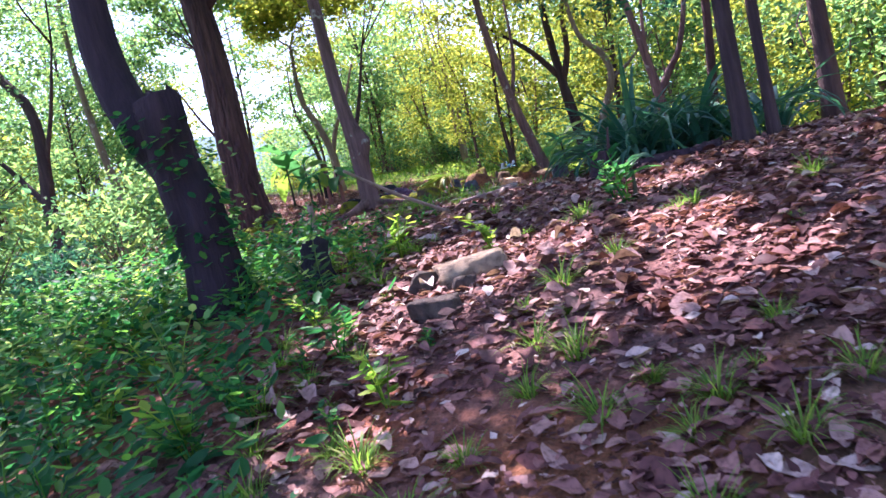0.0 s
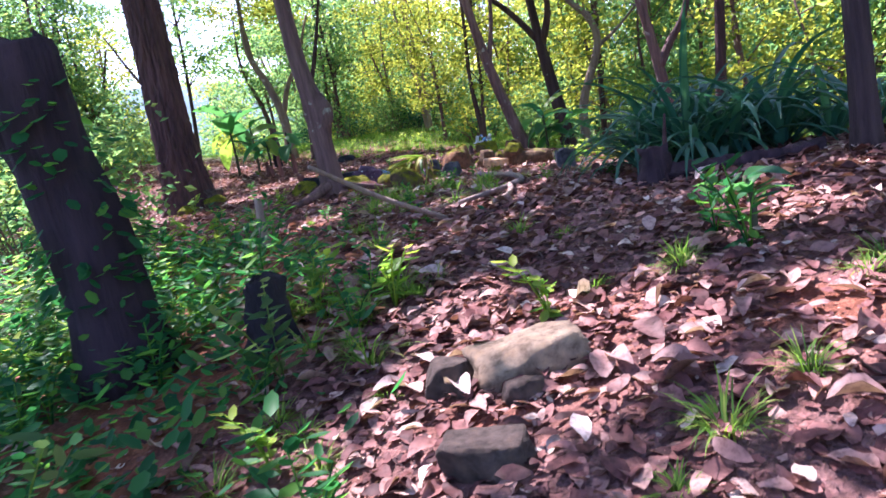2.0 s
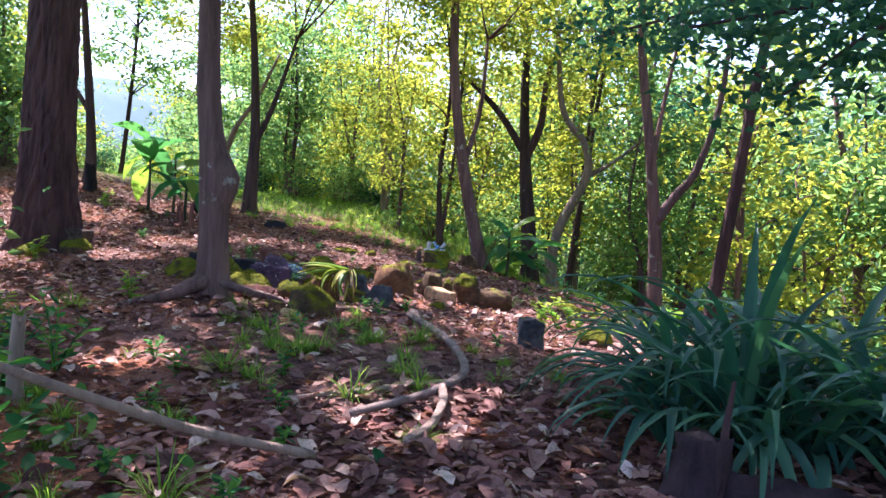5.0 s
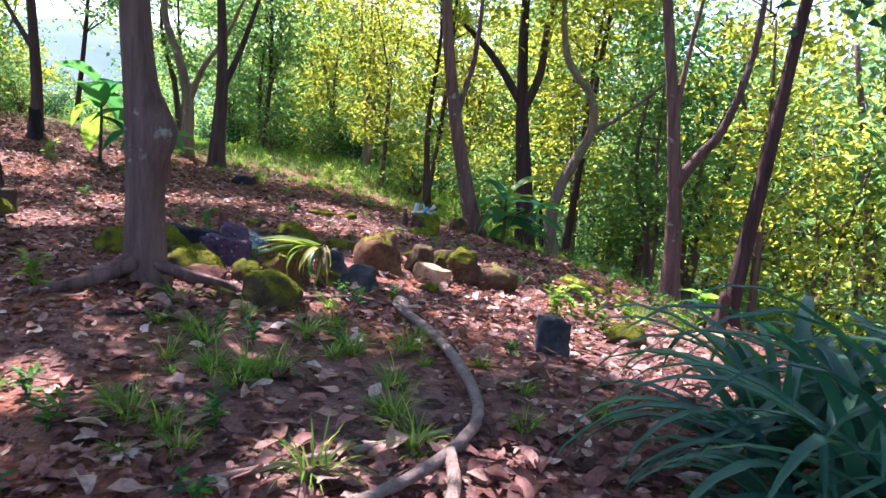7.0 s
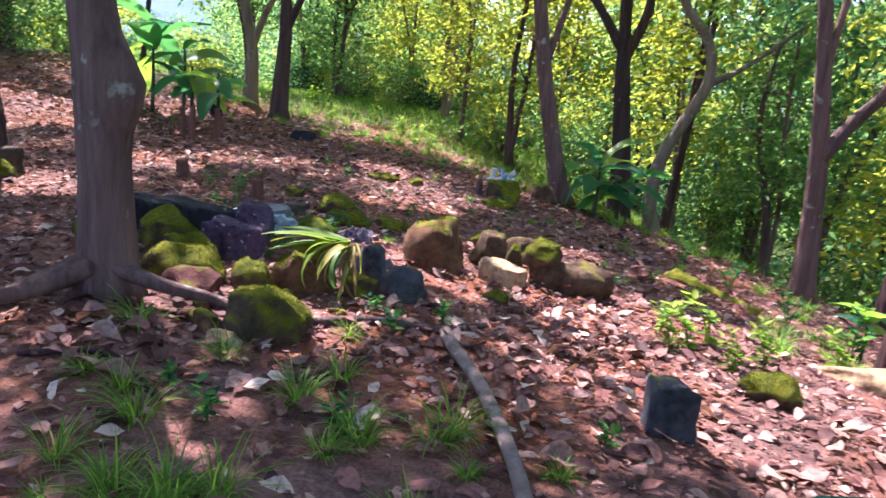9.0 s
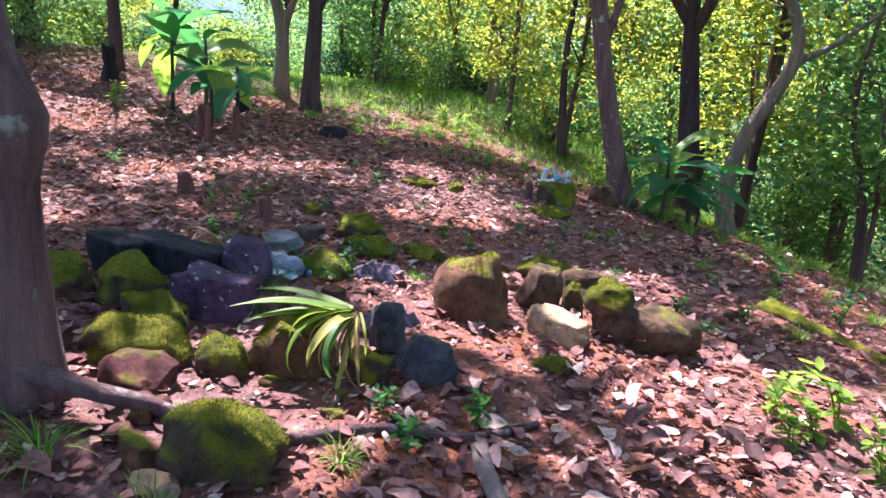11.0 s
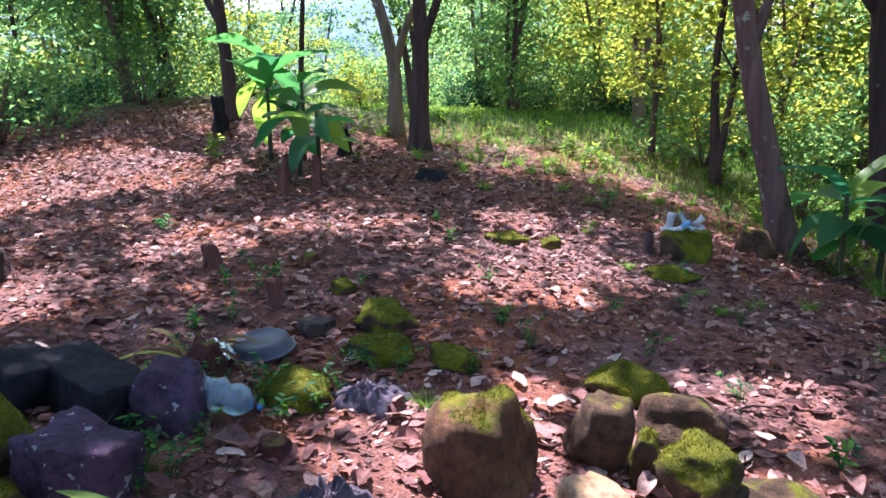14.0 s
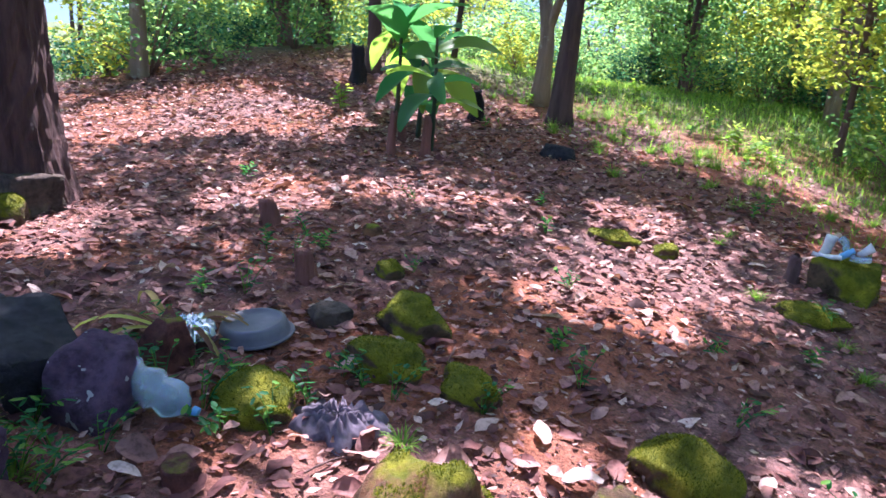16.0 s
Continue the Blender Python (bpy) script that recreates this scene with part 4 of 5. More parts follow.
for k in range(16):
    g = np.random.default_rng(3000 + k)
    stone("clod", "small reddish clod of earth and stone", float(g.uniform(-1.35, -0.6)), float(g.uniform(3.0, 3.95)), float(g.uniform(0.06, 0.14)), float(g.uniform(0.05, 0.1)), float(g.uniform(0.03, 0.07)), ("rock_red", "rock_brown", "rock_tan")[k % 3], 3100 + k, 30 * k, group="clods on the bare earth")


# ---- plants and wood near the way ----
def weed(seed, name, label, n, height, size, mat, group):
    """A leafy weed: a few stems with leaves set round them."""
    rng = np.random.default_rng(seed)
    ob = thing(name, (0, 0, 0), label, "plant", group)
    stems, base, head = [], [], []
    for k in range(4):
        a, tip = rng.uniform(0, 6.28), height * rng.uniform(0.6, 1.1)
        lean = height * (rng.uniform(0.1, 0.55) if height > 0.15 else rng.uniform(0.4, 1.3))
        line = [(0, 0, -0.03), (lean * 0.4 * math.cos(a), lean * 0.4 * math.sin(a), tip * 0.55), (lean * math.cos(a), lean * math.sin(a), tip)]
        stems.append(tube_data(line, 0.006 * min(1, height / 0.35), 0.003 * min(1, height / 0.35), 4, 6, 0.05, 0, k))
        for p in bend(line, n // 4 + 2)[2:]:
            base.append(tuple(p))
            head.append(rng.uniform(0, 6.28))
    part("stem", mesh_from("stem", *joined(stems), mat), ob)
    m = len(base)
    v, f = blade_leaves(np.array(base), np.array(head), rng.uniform(-0.2, 0.7, m), size * rng.uniform(0.7, 1.3, m), size * 0.42 * rng.uniform(0.8, 1.2, m), rng, -0.35, 0.18)
    tagged(part("leaves", mesh_from("leaves", v, f, mat), ob), kind="stuff")
    return ob


def tuft(seed, n, length, label):
    """A tuft of thin blades that rise, arch over and droop at the tip."""
    rng = np.random.default_rng(seed)
    verts, faces = [], []
    for k in range(n):
        a, L = rng.uniform(0, 6.28), length * rng.uniform(0.45, 1.2)
        lean, w = rng.uniform(0.1, 0.7), rng.uniform(0.003, 0.006)
        d, s = np.array([math.cos(a), math.sin(a), 0]), np.array([-math.sin(a), math.cos(a), 0])
        p, o = d * rng.uniform(0, 0.055) + s * rng.normal() * 0.02 + np.array([0, 0, -0.02]), len(verts)
        bow = rng.uniform(0.12, 0.42)
        for i in range(5):
            t = i / 5
            verts += [p - s * w * (1 - 0.5 * t), p + s * w * (1 - 0.5 * t)]
            p = p + (d * math.sin(lean) + np.array([0, 0, math.cos(lean)])) * L / 5
            lean += bow
        verts.append(p)
        faces += [(o + 2 * i, o + 2 * i + 1, o + 2 * i + 3, o + 2 * i + 2) for i in range(4)] + [(o + 8, o + 9, o + 10)]
    return tagged(new("grass_tuft", mesh_from("grass_tuft", verts, faces, "grass")), label, "grass", "grass tufts on the slope")


def put_copies(kinds, spots, rng, low=0.8, high=1.25):
    """Sets the built kinds and their copies on the ground at the spots (x, y, kind)."""
    used = set()
    for x, y, k in spots:
        s = rng.uniform(low, high)
        m = Matrix.LocRotScale((x, y, H(x, y)), Euler((rng.normal() * 0.06, rng.normal() * 0.06, rng.uniform(0, 6.28))), (s, s, s))
        if k in used:
            copy_thing(kinds[k], m)
        else:
            used.add(k)
            kinds[k].matrix_basis = m


def bank_green(x, y):
    """How green the ground is, from 0 (leaf litter alone) to 1 (weeds cover it)."""
    left = 1 / (1 + math.exp((x - (-0.35 - 0.28 * (y + 2))) * 3.2)) if y < 0.5 else 0
    lawn = math.exp(-((x + 0.3) / 1.5) ** 2 - ((y - 1.9) / 1.3) ** 2) * 0.75
    return max(left, lawn)


def low_plants():
    rng = np.random.default_rng(401)
    herbs = [weed(411, "weed", "leafy green weed on the shaded bank", 36, 0.42, 0.11, "herb", "weeds on the bank"), weed(412, "weed", "low green weed among dry leaves", 26, 0.16, 0.065, "herb", "weeds on the bank"),
             weed(413, "weed", "tall pale green weed on the bank", 44, 0.62, 0.13, "leaf_green", "weeds on the bank"), weed(414, "weed", "sunlit yellow-green weed on the slope", 28, 0.30, 0.10, "weed_bright", "weeds on the bank"), weed(415, "sprig", "small green sprig beside the stones", 20, 0.13, 0.04, "herb", "sprigs beside the stones")]
    spots = []
    while len(spots) < 225:
        x, y = rng.uniform(-5.0, 0.8), rng.uniform(-6, 0.4)
        if rng.uniform() < bank_green(x, y) ** 1.5 and math.hypot(x + 0.28, y + 1.29) > 0.3 and math.hypot(x + 0.35, y + 2.15) > 0.24:
            far = x < -1.6
            spots.append((x, y, rng.choice(4, p=(0.4, 0.1, 0.35, 0.15) if far else (0.5, 0.32, 0.03, 0.15))))
    # scattered weeds in the litter
    for x, y, k in [(1.14, -2.44, 3), (0.25, -3.9, 1), (0.45, -3.6, 1), (0.2, -4.4, 0), (0.1, -3.3, 3), (2.1, -2.0, 0), (2.0, -1.7, 0), (1.6, 0.9, 1), (-0.9, 2.5, 1), (-0.6, 2.3, 1), (-0.15, 2.5, 1), (0.9, 2.9, 1), (-0.3, 3.7, 1), (-0.1, 4.05, 1), (-0.5, 3.95, 1), (-3.0, 6.9, 1), (-3.2, 6.6, 1), (-2.7, 5.9, 1), (-2.3, 5.6, 4),
                    (-1.2, 7.1, 1), (-0.3, 8.3, 1), (-2.5, 8.7, 1), (-3.0, 9.3, 1), (0.8, 6.6, 1), (1.3, 6.9, 1), (1.45, 4.95, 3), (1.25, 5.15, 3), (1.7, 4.7, 3), (1.6, 5.2, 3), (1.3, 4.75, 3), (1.95, 5.0, 3), (-1.58, 4.78, 4), (-1.68, 4.72, 4), (-1.5, 4.7, 4), (-2.3, 5.35, 4), (2.6, 5.6, 3), (2.9, 6.3, 0), (2.5, 6.8, 0), (2.1, 7.6, 0), (1.7, 8.3, 0), (-6.2, 10.4, 1), (-7.6, 10.5, 3), (-5.0, 7.5, 1), (-1.6, 0.8, 0), (-2.1, 0.9, 0), (-2.6, 1.5, 3), (-1.7, 0.5, 0), (-3.4, 2.2, 3), (-2.4, 2.9, 3), (-4.5, 4.4, 3), (-0.4, 0.1, 1), (-0.7, 0.3, 1), (-0.1, 0.5, 1), (-0.9, 0.9, 1), (-0.3, 1.1, 1), (0.1, 0.0, 1), (-1.2, 1.2, 1), (-0.5, -0.4, 1), (0.1, -0.6, 1), (-1.6, 4.62, 4), (-1.78, 4.66, 4), (-1.5, 4.58, 4), (-2.0, 5.1, 4), (-1.9, 5.25, 4), (0.05, -1.6, 0), (-0.25, -1.75, 3), (0.25, -1.85, 3), (-0.3, -1.5, 0), (0.1, -2.15, 0), (1.0, -3.9, 1), (0.8, -4.2, 1), (0.95, -4.5, 3), (0.7, -4.6, 1), (-1.36, 5.5, 4), (-1.5, 5.36, 4), (-1.66, 5.36, 4), (-1.42, 5.72, 4), (-1.84, 5.28, 4), (-1.3, 6.05, 4), (-1.42, 6.0, 4), (-1.6, 6.02, 4), (-2.0, 5.5, 4), (-1.78, 5.6, 4), (-1.72, 4.84, 4), (-1.95, 4.84, 4), (-1.6, 4.95, 4), (-2.42, 7.2, 4), (-3.3, 7.0, 4), (-2.9, 6.6, 4), (-2.6, 6.1, 4), (-0.9, 6.9, 4), (-0.3, 7.3, 4), (0.3, 7.0, 4), (-0.7, 7.9, 4), (-1.0, 6.3, 4), (0.9, 6.1, 4), (-0.4, 9.0, 4), (0.1, 8.3, 4), (-1.7, 7.9, 4), (-3.6, 8.3, 4)]:
        spots.append((x, y, k))
    while len(spots) < 390:
        x, y = rng.uniform(-9, 0.8), rng.uniform(11, 16.5)
        if rng.uniform() < 1 / (1 + math.exp(-(y - 13.2 + 0.35 * (x + 3)) * 1.6)):
            spots.append((x, y, rng.choice((1, 1, 3))))
    put_copies(herbs, spots, rng, 0.75, 1.2)
    # the mass of low leaves under and behind them
    pts = []
    while len(pts) < 15000:
        x, y = rng.uniform(-12, 0.8), rng.uniform(-12, 2.2)
        g = bank_green(x, y)
        if y < 0.3 and math.hypot(x + 0.35, y + 2.15) > 0.24 and rng.uniform() < g * g / (1 + math.exp((math.hypot(x / 8, (y + 2) / 6) - 0.9) * 9)):
            pts.append((x, y, H(x, y) + 0.02 + rng.uniform() ** 1.4 * (0.16 + 0.4 * min(1, max(0, -x - 0.7) / 2.5))))
    pts = np.array(pts)
    m = len(pts)
    L = rng.uniform(0.06, 0.14, m)
    v, f = blade_leaves(pts, rng.uniform(0, 6.28, m), rng.uniform(-0.4, 0.8, m), L, L * rng.uniform(0.35, 0.6, m), rng, -0.35, 0.18)
    tagged(new("undergrowth", mesh_from("undergrowth", v, f, "herb")), "dense dark green undergrowth on the shaded bank", "undergrowth", kind="stuff")
    tufts = [tuft(421, 80, 0.25, "bright green grass tuft among dry leaves"), tuft(422, 90, 0.17, "low spreading grass tuft on the slope"), tuft(423, 60, 0.28, "tall thin grass tuft among leaves")]
    spots = [(0.1, -1.9, 0), (-0.05, -1.75, 1), (0.2, -1.6, 0), (0.0, -1.45, 2), (-0.2, -1.6, 0), (0.35, -1.75, 1), (0.15, -2.05, 1), (-0.15, -1.85, 2), (0.3, -1.4, 1), (-0.35, -1.4, 0), (0.45, -1.55, 0), (-0.1, -2.3, 0), (0.15, -3.1, 1), (0.3, -3.35, 0), (0.5, -3.75, 1), (0.35, -4.05, 0), (0.05, -3.75, 2), (0.6, -4.35, 1), (0.2, -4.3, 0), (0.45, -2.9, 1), (0.15, -2.35, 1), (0.75, -4.75, 1), (0.5, -5.0, 0), (1.78, -2.05, 0), (1.75, -2.15, 0), (2.0, -3.2, 0), (1.5, -3.7, 1), (1.6, -4.6, 0), (1.4, -5.0, 0), (1.9, -4.9, 2), (2.6, -4.4, 0), (2.2, -5.5, 0), (1.25, -5.3, 2), (0.95, -4.9, 0), (2.9, -3.4, 1), (3.2, -2.6, 0), (1.35, -2.2, 1), (1.2, -1.2, 1), (0.9, -0.9, 0), (0.0, -3.0, 0), (-0.1, -3.4, 2), (0.35, -4.7, 2), (0.6, -3.9, 0), (0.3, -2.6, 2), (0.1, -2.1, 0), (-1.62, 4.68, 1), (-1.7, 4.6, 1), (-1.85, 4.58, 0), (2.3, -4.9, 0), (2.5, -5.2, 2), (2.1, -4.7, 1), (2.75, -4.9, 0), (1.75, -3.9, 1), (1.68, -3.45, 0), (1.6, -4.2, 2), (1.8, -4.35, 0), (2.4, -2.6, 1), (2.5, -2.5, 0), (2.45, -4.75, 1), (2.2, -5.1, 0)]
    while len(spots) < 162:
        x, y = rng.uniform(-3.2, 2.0), rng.uniform(-1.8, 3.6)
        if rng.uniform() < bank_green(x, y) * 0.9 and math.hypot(x + 1.8, y - 3.3) > 0.4:
            spots.append((x, y, rng.integers(3)))
    while len(spots) < 228:
        x, y = rng.uniform(-3, 3.2), rng.uniform(5.5, 12.5)
        if x > 1.6 - (y - 7) * 0.3 or rng.uniform() < 0.06:
            spots.append((x, y, rng.integers(3)))
    while len(spots) < 288:
        x, y = rng.uniform(-8.5, -1.2), rng.uniform(11, 15)
        if rng.uniform() < max(0, (y - 10.5 + 0.3 * (x + 4)) / 5):
            spots.append((x, y, rng.integers(3)))
    put_copies(tufts, spots, rng, 0.65, 1.1)
    # the sunny strip of grass behind the clearing
    n = 62000
    x, y = rng.uniform(-15, 4, n), rng.uniform(11, 24, n)
    patch = np.sin(1.9 * x + 1.3 * np.sin(1.1 * y)) * np.sin(1.6 * y + 0.7 * x) + 0.6 * np.sin(4.3 * x + 2.0 * y) * np.sin(3.7 * y - 1.2 * x)
    depth = y - (13.4 - 0.35 * (x + 3))
    keep = (rng.uniform(size=n) < 1 / (1 + np.exp(-(depth * 1.3 + patch * 1.5)))) & (x < 3 - 0.2 * (y - 13)) & (depth > -2.6)
    x, y, depth = x[keep], y[keep], depth[keep]
    n = len(x)
    a, L, lean = rng.uniform(0, 6.28, n), rng.uniform(0.05, 0.17, n) * np.clip(0.9 + 0.12 * depth, 0.7, 1.6), rng.uniform(0.3, 1.1, n)
    b = np.stack([x, y, heights(x, y) - 0.02], 1)
    d, s = np.stack([np.cos(a), np.sin(a), a * 0], 1), np.stack([-np.sin(a), np.cos(a), a * 0], 1)
    mid = b + d * (L * lean * 0.3)[:, None] + np.array([0, 0, 1]) * (L * 0.6)[:, None]
    tip = b + d * (L * lean)[:, None] + np.array([0, 0, 1]) * (L * 0.95)[:, None]
    v = np.stack([b - s * 0.006, b + s * 0.006, mid + s * 0.005, mid - s * 0.005, tip], 1).reshape(-1, 3)
    k = np.arange(n) * 5
    f = np.stack([k, k + 1, k + 2, k + 3], 1).tolist() + np.stack([k + 3, k + 2, k + 4], 1).tolist()
    tagged(new("grass", mesh_from("grass", v, f, "grass")), "bright sunlit grass behind the clearing", "grass", kind="stuff")


low_plants()


def strap_leaf(seed, length, width, lean, mat, curl=1.0):
    """One long arching strap leaf with a keel."""
    rng = np.random.default_rng(seed)
    verts, faces, N = [], [], 10
    p, ang = Vector((0, 0, 0)), lean
    for i in range(N):
        t = i / (N - 1)
        w = width * (0.55 + 0.9 * t - 1.42 * t * t) if t < 0.98 else 0.002
        u = Vector((-math.sin(ang) * 0 - math.cos(ang) * 0, 1, 0))
        up = Vector((-math.cos(ang), 0, math.sin(ang)))
        verts += [tuple(p - u * w + up * w * 0.5), tuple(p), tuple(p + u * w + up * w * 0.5)]
        p = p + Vector((math.sin(ang), 0, math.cos(ang))) * length / (N - 1)
        ang += (0.12 + 0.36 * t) * rng.uniform(0.7, 1.2) * curl
    for i in range(N - 1):
        o = 3 * i
        faces += [(o, o + 1, o + 4, o + 3), (o + 1, o + 2, o + 5, o + 4)]
    return mesh_from("leaf", verts, faces, mat)


def strap_plants():
    rng = np.random.default_rng(501)
    green = [strap_leaf(510 + k, rng.uniform(0.85, 1.35), rng.uniform(0.036, 0.055), rng.uniform(0.15, 0.8), "strap_leaf") for k in range(12)]
    dry = [strap_leaf(530 + k, rng.uniform(0.4, 0.6), 0.028, rng.uniform(0.7, 1.3), "straw_leaf") for k in range(6)]
    tall = [strap_leaf(570 + k, rng.uniform(1.1, 1.45), rng.uniform(0.04, 0.052), rng.uniform(0.05, 0.3), "strap_leaf", 0.45) for k in range(5)]
    for x, y, n, s in [(2.25, 0.7, 26, 1.02), (1.95, 0.8, 18, 0.75), (2.55, 0.6, 24, 1.0), (2.9, 0.75, 24, 1.05), (2.5, 1.1, 22, 1.05), (3.3, 0.6, 22, 1.0), (2.0, 1.3, 20, 1.0), (2.3, 0.5, 18, 0.8), (2.9, 0.45, 18, 0.85), (3.7, 0.9, 20, 1.05), (3.0, 1.4, 20, 1.05), (1.9, 0.65, 16, 0.7), (2.15, 1.65, 20, 1.0), (2.6, 1.6, 20, 1.0), (2.15, 0.85, 22, 1.0)]:
        ob = thing("strap_leaved_plant", (x, y, H(x, y) - 0.02), "dense dark green clump of long arching strap leaves", "plant", "strap-leaved clump")
        for k in range(n):
            a = k * 2.4 + rng.uniform(-0.4, 0.4)
            part("leaf", tall[rng.integers(5)] if k % 4 == 3 and s == 1.02 else green[rng.integers(12)], ob, "", Matrix.LocRotScale((0.05 * math.cos(a), 0.05 * math.sin(a), 0.02 * rng.uniform()), Euler((0, rng.uniform(-0.25, 0.2), a)), Vector((1, 1, 1)) * s * rng.uniform(0.8, 1.15)))
    # withered plant lying over the mossy stone
    broad = [strap_leaf(550 + k, rng.uniform(0.42, 0.62), rng.uniform(0.038, 0.054), 0.2, "fading_leaf", 0.18) for k in range(5)]
    droop = [strap_leaf(560 + k, rng.uniform(0.34, 0.5), rng.uniform(0.034, 0.046), 0.9, "fading_leaf", 0.9) for k in range(4)]
    ob = thing("withered_plant", (-0.72, 4.16, H(-0.72, 4.16) + 0.34), "half withered strap-leaved plant lying over a mossy stone", "plant")
    for k in range(40):
        if k < 9:  # blades lying over the stone
            me, a, tilt, size, label = broad[k % 5], math.pi + 0.32 + rng.normal() * 0.2, rng.uniform(1.1, 1.4), rng.uniform(0.8, 1.05), "yellowing green blade"
        elif k < 13:  # blades hanging down in front
            me, a, tilt, size, label = droop[k % 4], -1.75 + rng.normal() * 0.55, rng.uniform(0.3, 0.9), rng.uniform(0.75, 1.1), "yellowing green blade"
        else:
            me, a, tilt, size, label = dry[rng.integers(6)], rng.uniform(2.6, 5.4), rng.uniform(0.5, 1.2), rng.uniform(0.5, 0.9), ""
        part("leaf", me, ob, label, Matrix.LocRotScale((0.04 * math.cos(a), 0.05 * math.sin(a), 0.015 * rng.normal()), Euler((rng.normal() * 0.3, tilt, a)), Vector((size, size * (1.0 if label else 0.7), size))))
    ob = thing("withered_plant", (-2.36, 5.56, H(-2.36, 5.56) + 0.02), "withered yellow strap leaves beside the basin", "plant")
    for k in range(16):
        a = rng.uniform(0, 6.28)
        part("leaf", dry[rng.integers(6)], ob, "", Matrix.LocRotScale((0.04 * math.cos(a), 0.04 * math.sin(a), 0.0), Euler((0, rng.uniform(-0.3, 0.3), a)), Vector((1, 1, 1)) * rng.uniform(0.7, 1.0)))


strap_plants()


def big_leaf(seed, length, width):
    """A broad leaf with a midrib groove, waving edges and a drooping tip."""
    rng = np.random.default_rng(seed)
    verts, faces, N = [], [], 9
    for i in range(N):
        t = i / (N - 1)
        w = width * math.sin(math.pi * min(1, t * 0.93 + 0.05)) ** 0.75
        z = 0.25 * length * t - 0.5 * length * t * t
        for j, s in enumerate((-1, -0.5, 0, 0.5, 1)):
            verts.append((length * t, s * w, z + abs(s) * w * 0.35 + 0.02 * math.sin(9 * t + 2 * s) * abs(s)))
    for i in range(N - 1):
        for j in range(4):
            o = 5 * i + j
            faces.append((o, o + 1, o + 6, o + 5))
    return mesh_from("leaf", verts, faces, "broad_leaf")


def broad_plants():
    rng = np.random.default_rng(601)
    blades = [big_leaf(610 + k, rng.uniform(0.9, 1.1), rng.uniform(0.16, 0.23)) for k in range(5)]
    for x, y, h, n, size, label in [(-6.95, 11.0, 1.55, 8, 0.95, "banana-like plant with drooping green leaves"), (-6.55, 11.3, 1.2, 6, 0.8, "banana-like plant with drooping green leaves"), (-5.8, 10.35, 0.95, 6, 0.62, "small banana-like plant by cut stems"),
                                    (-5.05, 9.85, 0.95, 6, 0.58, "small banana-like plant by cut stems"), (0.62, 10.7, 0.85, 9, 0.78, "young plant with broad glossy leaves"), (0.95, 10.95, 0.7, 8, 0.7, "young plant with broad glossy leaves"), (1.1, 11.6, 0.5, 7, 0.4, "young plant with broad glossy leaves"),
                                    (3.0, 6.4, 0.45, 7, 0.3, "young yellow-green broad-leaved plant"), (2.15, -1.85, 0.3, 6, 0.24, "young plant with long pointed leaves")]:
        ob = thing("broad_leaved_plant", (x, y, H(x, y)), label, "plant")
        r = 0.032 if size > 0.55 else 0.018
        part("stem", mesh_from("stem", *tube_data([(0, 0, -0.05), (0.02, 0.01, h * 0.5), (0.0, 0.03, h)], r, r * 0.6, 8, 8, 0.04, 0.2, int(h * 100)), "stem_green"), ob)
        for k in range(n):
            a = k * 2.4 + rng.uniform(-0.4, 0.4)
            part("leaf", blades[rng.integers(5)], ob, "", Matrix.LocRotScale((0, 0.03, h * (0.55 + 0.45 * k / n)), Euler((rng.normal() * 0.3, rng.uniform(-0.7, 0.75) if size > 0.55 else rng.uniform(-0.75, 0.55) if size > 0.45 else rng.uniform(-1.0, 0.1), a)), Vector((1, 1, 1)) * size * (1.02 if r > 0.02 else 1) * rng.uniform(0.75, 1.2)))
    for k, (x, y, h, r) in enumerate([(-5.15, 9.35, 0.46, 0.045), (-4.94, 9.66, 0.42, 0.055), (-5.74, 10.02, 0.34, 0.05), (-5.45, 9.6, 0.28, 0.04)]):
        cut_stem(x, y, h, r, "stub_red", "reddish cut plant stem in the clearing", k, "cut stems")


def cut_stem(x, y, h, r, mat, label, seed, group=""):
    """A cut stump or stem with a ragged, hollowed top."""
    rng = np.random.default_rng(seed + 700)
    v, f = tube_data([(0, 0, -0.06), (0.01, 0, h * 0.5), (0.02, 0.01, h)], r, r * 0.8, 12, 9, 0.2 if r > 0.09 else 0.1, 0.4, seed + 70)
    v = [list(p) for p in v]
    ring = v[-12:]
    for p in ring:
        p[2] += rng.uniform(-0.12, 0.1) * min(h, 0.4)
    v[-12:] = ring
    me = mesh_from("stump", v, f, mat)
    ob = new("stump", me)
    ob.matrix_basis = pose(x, y, H(x, y), 0, 0, 40 * seed)
    return tagged(ob, label, "stump", group)


broad_plants()
cut_stem(-0.38, -2.1, 0.38, 0.13, "charred", "low charred black stump among weeds", 11)
cut_stem(1.88, -0.05, 0.26, 0.12, "bark_lean", "dark hollow stump end beneath the clump", 19)
cut_stem(-8.75, 11.7, 0.6, 0.11, "charred", "dark charred stump at the clearing's edge", 12)
cut_stem(-6.3, 11.95, 0.42, 0.1, "charred", "small dark stump in the clearing", 13)
cut_stem(-3.72, 6.95, 0.17, 0.075, "stub_red", "short reddish cut stem in the leaf litter", 14)
cut_stem(-2.6, 6.5, 0.2, 0.065, "stub_red", "short reddish cut stem in the leaf litter", 15)
cut_stem(-0.95, 9.75, 0.2, 0.05, "bark_brown", "short cut stem by the mossy block", 16)
cut_stem(-1.48, 0.32, 0.45, 0.04, "root_wood", "weathered wooden stake among the weeds", 17)
